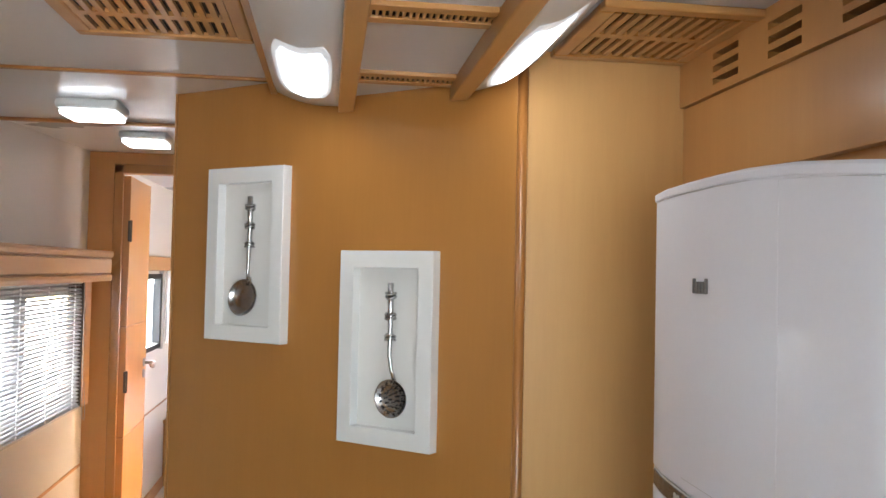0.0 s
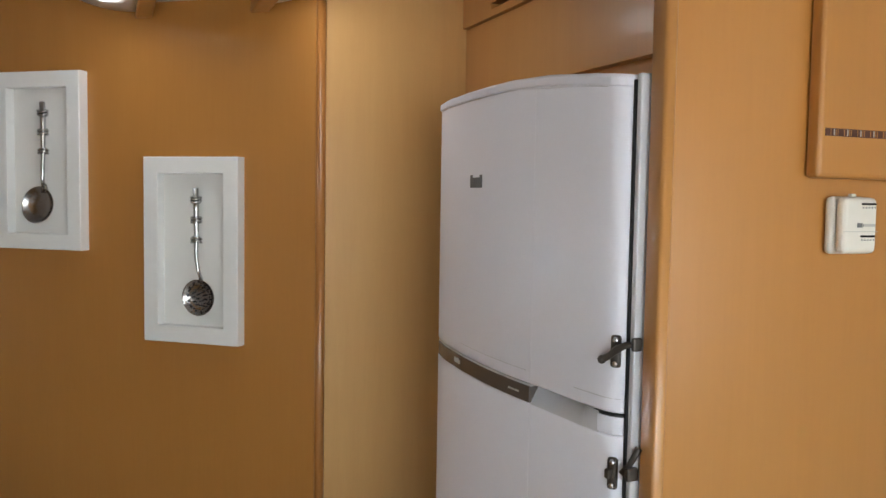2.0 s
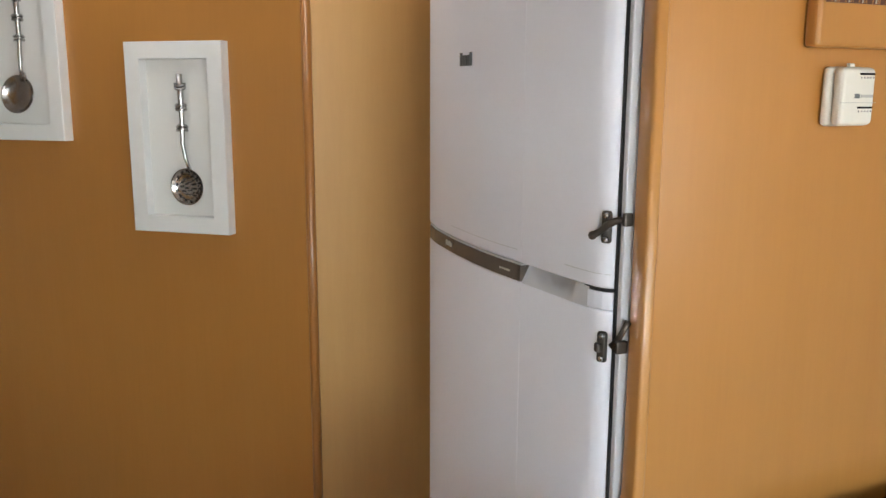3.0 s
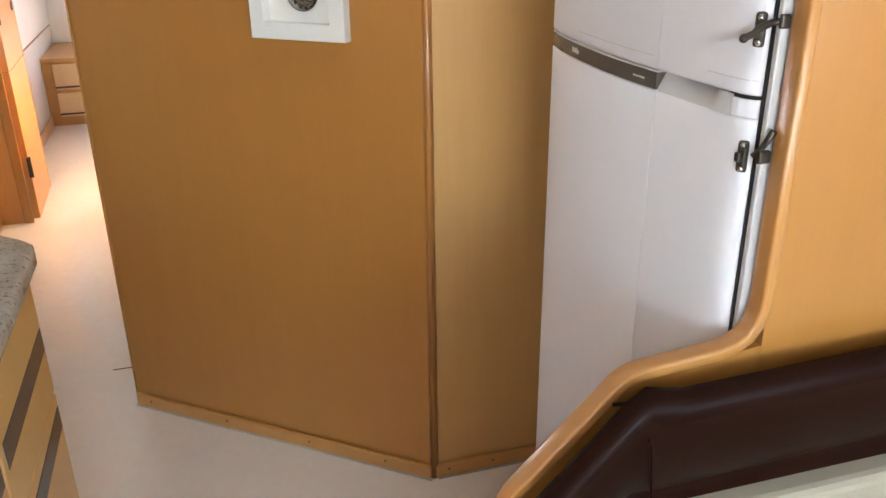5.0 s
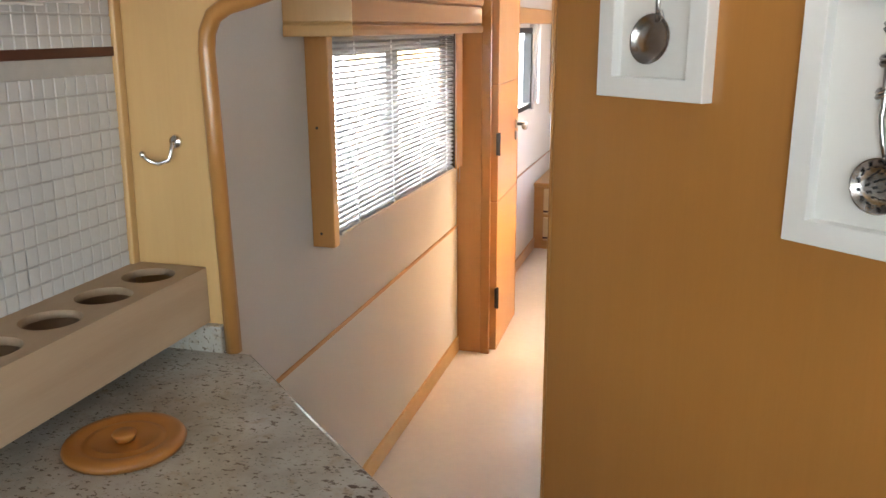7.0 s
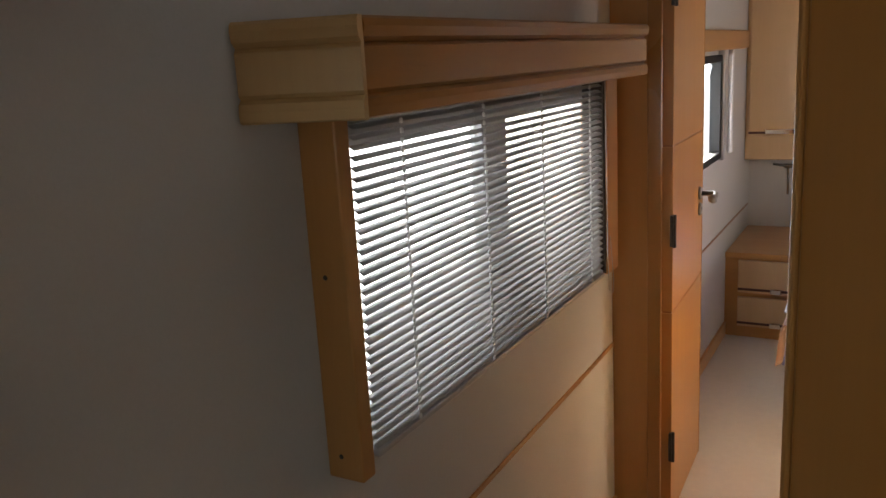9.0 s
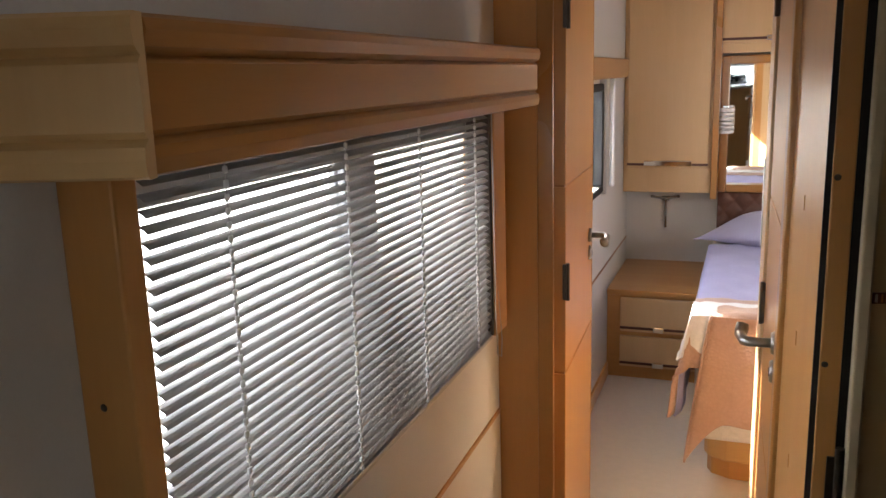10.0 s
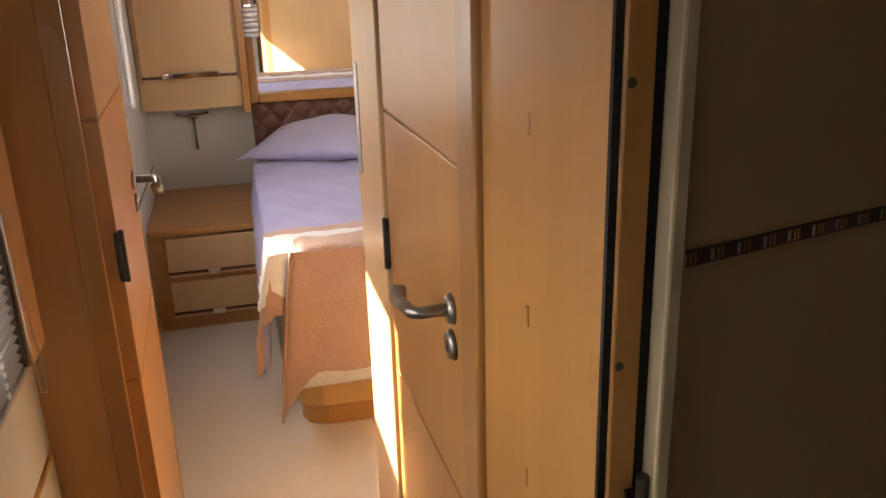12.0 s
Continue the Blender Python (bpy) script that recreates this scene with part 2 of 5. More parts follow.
PALE = wood("pale_maple", (0.62, 0.41, 0.185), (0.53, 0.325, 0.13), 0.42, "z", 0.1, 0.8, 0.7)
PALE_X = wood("pale_maple_cross", (0.62, 0.39, 0.16), (0.53, 0.305, 0.11), 0.4, "x", 0.1, 0.9, 0.8)
TRIM = wood("stained_trim", (0.44, 0.212, 0.062), (0.37, 0.165, 0.043), 0.28, "z", 0.35, 1.2, 0.7)
TRIM_Y = wood("stained_trim_long", (0.43, 0.195, 0.053), (0.33, 0.135, 0.033), 0.28, "y", 0.35, 1.2, 1.0)
CABINET = wood("cabinet_maple", (0.68, 0.47, 0.26), (0.60, 0.385, 0.195), 0.38, "z", 0.15, 0.9, 0.7)
RAW = wood("raw_oak", (0.50, 0.37, 0.25), (0.40, 0.28, 0.18), 0.6, "y", 0.0, 1.4, 1.0)
RAW_END = wood("raw_pale_ply", (0.66, 0.57, 0.45), (0.56, 0.46, 0.34), 0.6, "z", 0.0, 1.4, 1.0)
BEECH = wood("turned_beech", (0.47, 0.19, 0.036), (0.37, 0.13, 0.022), 0.35, "x", 0.3, 1.5, 1.0)
RAILWOOD = wood("honey_edge_lipping", (0.50, 0.235, 0.066), (0.44, 0.195, 0.050), 0.32, "z", 0.3, 1.0, 0.6)
POSTWOOD = wood("amber_lipping", (0.405, 0.168, 0.042), (0.36, 0.143, 0.034), 0.32, "z", 0.25, 0.8, 0.5)
DARKWOOD = surf("dark_inlay", (0.09, 0.03, 0.018), 0.35, fine=90)
WHITE_WALL = surf("padded_grey_white_lining", (0.62, 0.60, 0.575), 0.75, var=0.04, big=3, fine=220, relief=0.25)
CREAMWALL = surf("cream_lining", (0.66, 0.625, 0.57), 0.7, var=0.04, big=3, fine=200, relief=0.2)
CEIL = surf("glossy_ceiling_board", (0.62, 0.61, 0.60), 0.28, var=0.03, big=1.5, relief=0.02)
FLOOR = surf("pale_vinyl", (0.78, 0.72, 0.65), 0.15, var=0.06, big=2.5, fine=35, relief=0.02)
ENAMEL = surf("white_enamel", (0.78, 0.785, 0.85), 0.48, var=0.015, big=1.2, fine=140, relief=0.03, coat=0.08)
ENAMEL_GREY = surf("grey_enamel", (0.56, 0.56, 0.58), 0.35, var=0.03)
FRAME_WHITE = surf("white_lacquer", (0.78, 0.78, 0.76), 0.4, var=0.025, big=6, relief=0.04)
BACKING = surf("white_card", (0.76, 0.75, 0.72), 0.7, var=0.02)
PEWTER = surf("pewter", (0.46, 0.45, 0.44), 0.22, 1.0, var=0.18, big=25, fine=160, relief=0.25)
HOBSTEEL = surf("hob_steel", (0.20, 0.20, 0.198), 0.34, 1.0, var=0.08, big=4, fine=90, relief=0.05, stretch=(1, 10, 1))
STEEL = surf("brushed_steel", (0.55, 0.55, 0.54), 0.3, 1.0, var=0.06, big=3, fine=80, relief=0.05, stretch=(1, 12, 1))
CHROME = surf("chrome", (0.75, 0.75, 0.74), 0.08, 1.0, var=0.03, relief=0.0)
NICKEL = surf("worn_nickel", (0.30, 0.29, 0.275), 0.33, 1.0, var=0.15, big=20, fine=120, relief=0.1)
DARKMETAL = surf("dull_metal", (0.085, 0.075, 0.066), 0.38, 0.9, var=0.2, big=30)
IRON = surf("cast_iron", (0.006, 0.006, 0.006), 0.6, 0.0, var=0.2, fine=150, relief=0.3, spec=0.05)
BLACK = surf("black_plastic", (0.004, 0.004, 0.0045), 0.25, var=0.1, spec=0.1)
RUBBER = surf("black_rubber", (0.012, 0.012, 0.013), 0.7, var=0.1)
# near-black colour standing in for shade inside slots, grilles and beside the blind
CAVITY_SHADE = surf("painted_cavity_shade", (0.03, 0.018, 0.01), 0.9)
STRIPE = surf("brown_control_strip", (0.085, 0.068, 0.055), 0.25, var=0.05, big=4)
PRINT_GREY = surf("grey_print", (0.13, 0.13, 0.13), 0.5)
PRINT_PALE = surf("pale_print", (0.42, 0.40, 0.36), 0.5)
GRANITE = granite_material()
TILE = surf("glazed_tile", (0.58, 0.58, 0.58), 0.2, var=0.05, big=12, fine=40, relief=0.05)
GROUT = surf("grout", (0.46, 0.45, 0.43), 0.9, var=0.1)
LEATHER = surf("brown_leather", (0.015, 0.0044, 0.0026), 0.36, var=0.3, big=5, fine=110, relief=0.3, spec=0.07)
CREAM = surf("cream_upholstery", (0.40, 0.36, 0.27), 0.75, var=0.06, fine=120, relief=0.3)
SLAT = surf("blind_slat", (0.38, 0.365, 0.35), 0.4, var=0.03, relief=0.02)
ALU = surf("white_aluminium", (0.40, 0.40, 0.40), 0.4, 0.2, var=0.03)
GLASS = glass_material("window_glass")
PLASTIC = surf("ivory_plastic", (0.66, 0.62, 0.54), 0.42, var=0.03)
TAN = surf("tan_edge_frame", (0.46, 0.375, 0.235), 0.5, var=0.05, relief=0.05)
BEIGE = surf("beige_laminate", (0.52, 0.39, 0.21), 0.5, var=0.05, big=2.0, fine=45, relief=0.05, stretch=(3, 3, 0.4))
LAVENDER = woven("lavender_coverlet", (0.36, 0.345, 0.575), (0.29, 0.275, 0.50), 150, 0.5)
SHEET = surf("white_lace", (0.75, 0.74, 0.74), 0.9, var=0.12, big=70, fine=220, relief=0.6)
SALMON = woven("salmon_blanket", (0.50, 0.325, 0.255), (0.41, 0.255, 0.195), 90, 0.8)
PILLOW = woven("pillow_cotton", (0.40, 0.375, 0.53), (0.35, 0.33, 0.49), 400, 0.2)
TUFT = surf("brown_tufted_leather", (0.13, 0.05, 0.03), 0.45, var=0.2, big=8)
MIRROR = surf("mirror_silver", (0.88, 0.88, 0.87), 0.02, 1.0, var=0.0, relief=0.0)
PAVING = surf("sunlit_paving", (0.45, 0.43, 0.40), 0.9, var=0.15, big=0.8, fine=9, relief=0.2)
RENDERED = surf("rendered_wall", (0.55, 0.52, 0.47), 0.9, var=0.1, big=0.6, fine=20)
DIFFUSER = surf("opal_diffuser", (0.74, 0.74, 0.73), 0.3, var=0.02, relief=0.0)
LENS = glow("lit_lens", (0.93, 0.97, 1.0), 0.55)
# two weaker emissions that paint the soft falloff around the lens
LENS_HALO = glow("painted_halo", (0.93, 0.97, 1.0), 0.05)
LENS_HALO_OUT = glow("painted_halo_out", (0.93, 0.97, 1.0), 0.016)
LENS_SMALL = glow("lit_corridor_lens", (0.93, 0.96, 1.0), 0.44)
SPOT = glow("lit_spot", (1.0, 0.93, 0.8), 1.0)
CRYSTAL = surf("crystal_beads", (0.85, 0.83, 0.80), 0.08, 0.3, var=0.15, big=60)

# ---- levels of the gently rising rear half ----
RISE = 0.056


def lift(y):
    return RISE * min(1.0, max(0.0, (y - 2.45) / 1.6))


YS = [-2.3, 2.45, 4.05, 6.7]
bm = prism([(y, lift(y) - 0.06) for y in YS] + [(y, lift(y)) for y in reversed(YS)], "x", -0.95, 1.45)
setting("floor", bm, FLOOR, "pale beige glossy vinyl floor", "floor")
bm = prism([(y, lift(y) + 1.9) for y in YS] + [(y, lift(y) + 1.96) for y in reversed(YS)], "x", -0.95, 1.45)
setting("ceiling", bm, CEIL, "glossy off-white panelled ceiling", "ceiling")


def wall_x(name, x0, x1, y0, y1, z0, z1, holes, material, label):
    """A wall across x with rectangular openings (ya, yb, za, zb), in order along y."""
    bms, y = [], y0
    for ya, yb, za, zb in holes:
        bms += [box(x0, y, z0, x1, ya, z1), box(x0, ya, z0, x1, yb, za), box(x0, ya, zb, x1, yb, z1)]
        y = yb
    bms.append(box(x0, y, z0, x1, y1, z1))
    return setting(name, join(*bms), material, label, "wall")


XL = -0.87
W1 = (2.74, 3.93, 0.915, 1.40)
W2 = (4.62, 5.60, 0.97, 1.42)
wall_x("wall_left", XL - 0.06, XL, -2.3, 6.7, -0.06, 2.02, [(-0.65, 0.25, 1.05, 1.45), W1, W2], WHITE_WALL, "grey-white lined outer wall with windows")
wall_x("wall_right", 1.37, 1.43, -2.3, 6.7, -0.06, 2.02, [(-1.05, 0.05, 0.98, 1.53)], WHITE_WALL, "plain outer wall of the vehicle")
setting("wall_front", join(box(-0.95, -2.3, -0.06, 1.45, -2.24, 0.95), box(-0.95, -2.3, 1.75, 1.45, -2.24, 2.02), box(-0.95, -2.3, 0.95, -0.6, -2.24, 1.75), box(1.1, -2.3, 0.95, 1.45, -2.24, 1.75)), WHITE_WALL, "plain front wall with windscreen opening", "wall")
setting("wall_rear", box(-0.95, 6.52, -0.06, 1.45, 6.6, 2.02), WHITE_WALL, "grey-white bedroom rear wall", "wall")
setting("ground", box(-60, -60, -1.12, 60, 60, -1.05), PAVING, "sunlit paved yard outside", "ground")

# glowing sheet added close outside; lights the corridor and keeps sun off its blind
BACKDROP_GLOW = glow("backdrop_glow", (0.92, 0.95, 1.0), 0.48)
setting("backdrop", prism([(-4.0, -1.05), (5.6, -1.05), (5.6, 4.5), (-4.0, 4.5)], "x", -2.05, -2.0), BACKDROP_GLOW, "glowing sheet added for bright outside, keeps sun off corridor blind", "backdrop")

setting("trim_floor_line", box(-0.315, 2.697, lift(2.7) - 0.001, -0.245, 2.7005, lift(2.7) + 0.0015), RUBBER, "short dark joint line in floor", "trim")
# skirting and dado groove strips of the left wall
setting("baseboard_left", prism([(2.05, 0.0), (4.06, lift(4.06)), (4.06, lift(4.06) + 0.07), (2.05, 0.07)], "x", XL, XL + 0.012, 0.003), PALE_X, "pale wooden skirting board", "baseboard")
setting("trim_dado", prism([(2.0, 0.590), (4.06, 0.612), (4.06, 0.624), (2.0, 0.602)], "x", XL, XL + 0.005, 0.001), MAPLE_Y, "thin brown joint strip along wall", "trim")
setting("trim_dado_bedroom", box(XL, 4.2, 0.60, XL + 0.004, 6.5, 0.61, 0.001), TRIM_Y, "thin brown joint strip along wall", "trim")
setting("wall_lower_panel", prism([(2.0, 0.07), (4.06, lift(4.06) + 0.07), (4.06, 0.613), (2.0, 0.591)], "x", XL, XL + 0.003), CREAMWALL, "cream lower wall panel", "wall")

# ---- picture panel, narrow panel, fridge recess ----
A, B = Vector((-0.226, 2.493, 0)), Vector((0.5215, 1.897, 0))
D = (B - A).normalized()
N = Vector((D.y, -D.x, 0))          # towards the kitchen
PANEL = Matrix(((D.x, -N.x, 0, A.x), (D.y, -N.y, 0, A.y), (0, 0, 1, 0), (0, 0, 0, 1)))  # x along, y into the panel
LEN = (B - A).length
setting("wall_panel", box(0, 0, 0, LEN, 0.03, 1.92, 0.004, 2, PANEL), ORANGE, "amber wooden partition wall with satin finish", "wall")
setting("trim_panel_edge", box(-0.006, -0.003, 0.0, 0.0, 0.034, 1.92, 0.002, 2, PANEL), TRIM, "thin wooden edge strip of partition", "trim")
setting("trim_corner_post", prism([(B.x + 0.002 + 0.0105 * math.cos(a), B.y + 0.006 + 0.0105 * math.sin(a)) for a in (2 * math.pi * k / 20 for k in range(20))], "z", 0.0, 1.92), POSTWOOD, "rounded stained wooden corner post", "trim", True)
setting("baseboard_panel", box(0.0, -0.014, 0.0, LEN - 0.004, 0.0, 0.042, 0.009, 3, PANEL), MAPLE_X, "low wooden skirting of partition", "baseboard")
setting("trim_floor_seal", box(0.0, -0.017, 0.0, LEN, -0.012, 0.005, 0.001, 1, PANEL), PRINT_PALE, "thin pale sealant line", "trim")
# paler than wall_panel: the light on this face is put into its colour
setting("wall_narrow_panel", box(0.514, 1.905, 0, 0.86, 1.93, 1.92), HONEY_LIT_AMBER, "amber narrow wall panel, veneer lightened as if lit", "wall")
setting("baseboard_narrow", box(0.525, 1.889, 0, 0.84, 1.905, 0.042, 0.009, 3), MAPLE_X, "low wooden skirting of narrow panel", "baseboard")
SKIRTING_SCREWS = [PANEL @ Vector((LEN * k, -0.0145, 0.026)) for k in (0.06, 0.34, 0.62, 0.86)] + [Vector((x, 1.8885, 0.026)) for x in (0.56, 0.68)]
for k, p in enumerate(SKIRTING_SCREWS):
    s = thing("screw", p, "small dark screw in wooden skirting", "screw", "screws of partition skirting")
    part("head", lathe([(0.0005, 0.0012), (0.0025, 0.001), (0.0034, -0.001)], (0, 0, 0), 10, Matrix.Translation(p) @ (PANEL.to_3x3().to_4x4() if k < 4 else Matrix()) @ pose(0, 0, 0, 90, 0, 0)), DARKMETAL, s)
setting("trim_narrow_seal", box(0.53, 1.886, 0.0, 0.84, 1.890, 0.005, 0.001, 1), PRINT_PALE, "thin pale sealant line", "trim")
setting("wall_recess_back", box(1.33, 1.05, 0, 1.37, 1.93, 1.92), ORANGE, "plain back of fridge recess", "wall")
setting("wall_fridge_bulkhead", box(0.85, 1.07, 1.645, 0.88, 1.905, 1.80, 0.001), MAPLE, "maple bulkhead panel above fridge", "wall")
setting("wall_bulkhead_soffit", box(0.88, 1.07, 1.645, 1.33, 1.905, 1.66), MAPLE, "underside of bulkhead above fridge", "wall")


setting("wall_fridge_filler", box(0.866, 1.07, 1.56, 0.878, 1.905, 1.6445), MAPLE, "maple filler board behind fridge top", "wall")


def vent_board():
    """Upper bulkhead board with three groups of three slots."""
    ob = thing("vent_board", (0.85, 1.5, 1.80), "maple vent board with slotted openings above fridge", "vent")
    x0, x1 = 0.842, 0.866
    ys = [1.07]
    for c in (1.335, 1.527, 1.717):
        ys += [c - 0.047, c + 0.047]
    ys.append(1.905)
    zs = [1.802]
    for z in (1.823, 1.846, 1.869):
        zs += [z - 0.006, z + 0.006]
    zs.append(1.91)
    for i in range(0, 8, 2):
        part("stile", box(x0, ys[i], zs[0], x1, ys[i + 1], zs[-1]), MAPLE, ob)
    for i in range(1, 7, 2):
        for k in range(0, 8, 2):
            part("slat", box(x0, ys[i], zs[k], x1, ys[i + 1], zs[k + 1]), MAPLE, ob)
    part("cavity", box(0.89, 1.2, 1.803, 0.90, 1.85, 1.90), CAVITY_SHADE, ob, "near-black board giving shade behind slots")


vent_board()

# partition in front of the fridge, with the rounded post and the stepped rail
setting("wall_partition", join(prism([(0.706, 0.0), (1.37, 0.0), (1.37, 1.9), (0.706, 1.9)], "y", 0.990, 1.012), prism([(0.38, 0.0), (0.7055, 0.0), (0.7055, 0.862), (0.52, 0.845), (0.38, 0.70)], "y", 0.990, 1.012)), ORANGE, "amber wooden partition beside the fridge", "wall")
rail = [(0.7018, 1.9), (0.7018, 0.940), (0.701, 0.916), (0.695, 0.894), (0.684, 0.877), (0.667, 0.867), (0.645, 0.861), (0.535, 0.851), (0.522, 0.847), (0.510, 0.840), (0.375, 0.706), (0.364, 0.688), (0.358, 0.665), (0.357, 0.64), (0.357, 0.0)]
setting("trim_partition_rail", lipping(rail, 0.0085, 0.984, 1.0135, 0.005), RAILWOOD, "rounded wooden rail along partition edge", "trim", True)


# ---- fridge ----
def fridge():
    ob = thing("fridge", (0.95, 1.33, 0.0), "white two-door fridge with bowed front strapped shut", "fridge")
    front = [(0.688, 1.031), (0.681, 1.034), (0.674, 1.041), (0.6690, 1.052), (0.6665, 1.068), (0.6630, 1.092), (0.6553, 1.184), (0.6473, 1.277), (0.6450, 1.343), (0.6480, 1.433), (0.6570, 1.533), (0.6710, 1.598), (0.6910, 1.633), (0.7130, 1.649)]
    back = [(0.728, 1.653), (0.728, 1.031)]
    part("body", box(0.740, 1.037, 0.03, 1.32, 1.65, 1.578, 0.006), ENAMEL, ob)
    part("flange", box(0.6850, 1.0168, 0.03, 0.708, 1.0258, 1.579, 0.002), ENAMEL_GREY, ob, "pale grey metal strip between fridge and post")
    part("gap_seal", box(0.684, 1.0262, 0.05, 0.706, 1.0308, 1.572), RUBBER, ob, "black seal between door and strip")
    part("seal", box(0.726, 1.034, 0.08, 0.741, 1.647, 1.575), RUBBER, ob)

    def crown(bm):
        for v in bm.verts:
            if v.co.z > 1.5 and v.co.y < 1.24:
                v.co.z -= 0.020 * ((1.24 - v.co.y) / 0.2) ** 1.3
        return bm

    def face_x(y):
        """Depth of the bowed door front at a place across it."""
        for (xa, ya), (xb, yb) in zip(front, front[1:]):
            if ya <= y <= yb:
                return xa + (xb - xa) * (y - ya) / (yb - ya)
        return front[-1][0]

    def band(ya, yb, z0, z1, proud, deep, bevel=0.0):
        """A strip that follows the bowed front between two places across it."""
        ys = [ya + (yb - ya) * k / 16 for k in range(17)]
        return prism([(face_x(y) - proud, y) for y in ys] + [(face_x(y) + deep, y) for y in reversed(ys)], "z", z0, z1, bevel)

    up = part("freezer_door", crown(prism(front + back, "z", 1.1735, 1.60, 0.005, 3)), ENAMEL, ob, "", True)
    low = part("fridge_door", prism(front + back, "z", 0.07, 1.1475, 0.004, 3), ENAMEL, ob, "", True)
    cap = [(x - 0.003, y) for x, y in front] + back
    part("top_cap", crown(prism(cap, "z", 1.585, 1.597, 0.002)), ENAMEL, up)
    part("cap_joint", crown(band(1.06, 1.62, 1.5835, 1.5848, 0.0006, 0.01)), ENAMEL_GREY, up, "thin joint line under the top cap")
    part("door_core", prism([(x + 0.034, y) for x, y in front if y < 1.64] + back, "z", 1.1478, 1.1732), ENAMEL, ob)
    part("control_strip", band(1.212, 1.590, 1.1478, 1.1705, 0.0008, 0.03), STRIPE, ob, "dark brown control strip with tiny print")
    part("strip_end", band(1.5902, 1.645, 1.1478, 1.1732, -0.001, 0.03), ENAMEL_GREY, ob, "grey-white end beside the control strip")
    part("strip_top", band(1.212, 1.590, 1.1707, 1.1732, -0.001, 0.03), ENAMEL_GREY, ob, "pale joint above the control strip")

    def scoop_face(u, v):
        y = 1.2115 - 0.150 * u
        k = math.sin(math.pi * min(1.0, u * 1.15 + 0.08)) ** 0.5 if u < 0.8 else max(0.0, math.sin(math.pi * min(1.0, u * 1.15 + 0.08))) ** 0.5
        return (face_x(y) + 0.001 + 0.028 * k * v, y, 1.1462 + 0.0268 * v)
    part("grip_hollow", sheet(24, 8, scoop_face), ENAMEL_GREY, low, "scooped grey-white grip hollow", True)
    part("corner_lip", band(1.033, 1.064, 1.1478, 1.1695, 0.0, 0.03, 0.002), ENAMEL, low, "", True)
    part("door_gap", band(1.033, 1.072, 1.1697, 1.1732, -0.0015, 0.03), RUBBER, ob, "narrow black gap between doors")
    for ya, yb in ((1.034, 1.11), (1.222, 1.45)):
        part("lip_line", band(ya, yb, 1.1915, 1.1924, 0.0003, 0.01), ENAMEL_GREY, up, "fine joint line near the lower edge")
    for za, zb, door in ((1.178, 1.585, up), (0.10, 1.145, low)):
        part("crease", tube([(face_x(1.212) + 0.0012, 1.212, za), (face_x(1.212) + 0.0012, 1.212, zb)], 0.0016, 8), ENAMEL, door, "faint crease down the door", True)
    for k in range(5):
        y = 1.366 + k * 0.0095
        part("badge_bar", box(face_x(y) - 0.0022, y, 1.447, face_x(y) + 0.004, y + 0.0065, 1.463 + (0.004 if k in (0, 4) else 0), 0.0008), PRINT_GREY, up, "small grey badge")
    for k in range(4):
        y = 1.445 + k * 0.007
        part("print_bar", box(face_x(y) - 0.0025, y, 1.157, face_x(y) + 0.006, y + 0.005, 1.163 + 0.002 * (k % 2)), PRINT_PALE, ob, "tiny pale print")
    for k in range(6):
        y = 1.232 + k * 0.006 + (0.008 if k == 0 else 0)
        part("print_bar", box(face_x(y) - 0.002, y, 1.1575, face_x(y) + 0.006, y + 0.004, 1.160), PRINT_PALE, ob, "tiny pale print")
    for z, shut in ((1.250, True), (1.101, False)):
        yc = 1.0395
        xc = face_x(yc)
        mp = Matrix.Translation((xc, yc, z)) @ pose(0, 0, 0, 0, 0, 42)
        lat = part("strap_latch", box(-0.004, -0.0065, -0.020, 0.004, 0.0065, 0.020, 0.004, 3, mp), DARKMETAL, ob, "dull metal safety latch")
        for dz in (-0.014, 0.014):
            part("rivet", lathe([(0.001, 0.003), (0.003, 0.002), (0.004, 0)], (0, 0, 0), 10, mp @ Matrix.Translation((-0.004, 0, dz)) @ pose(0, 0, 0, 0, -90, 0)), PEWTER, lat)
        if shut:
            part("arm", tube([(0.659, 1.046, z - 0.010), (0.662, 1.043, z - 0.008), (0.666, 1.038, z - 0.004), (0.671, 1.031, z + 0.004), (0.678, 1.023, z + 0.010), (0.688, 1.013, z + 0.012)], 0.005, 10, [0.0035, 0.0045, 0.0042, 0.0048, 0.0042, 0.004]), DARKMETAL, lat, "", True)
            part("knob", lathe([(0.0005, 0.0055), (0.004, 0.004), (0.0055, 0), (0.004, -0.004), (0.0005, -0.0055)], (0.660, 1.046, z - 0.010), 12), DARKMETAL, lat, "", True)
            part("bracket", box(0.680, 1.0095, z + 0.004, 0.692, 1.0165, z + 0.020, 0.002), DARKMETAL, lat)
        else:
            part("keeper", box(mp.translation.x - 0.010, yc - 0.005, z - 0.006, mp.translation.x - 0.003, yc + 0.004, z + 0.006, 0.002), DARKMETAL, lat)
            part("arm", tube([(0.678, 1.022, z + 0.004), (0.682, 1.018, z + 0.012), (0.686, 1.012, z + 0.026), (0.690, 1.008, z + 0.038)], 0.005, 10, [0.0055, 0.0042, 0.004, 0.0045]), DARKMETAL, lat, "", True)
            part("bracket", box(0.676, 1.009, z - 0.002, 0.692, 1.0165, z + 0.014, 0.002), DARKMETAL, lat)


fridge()


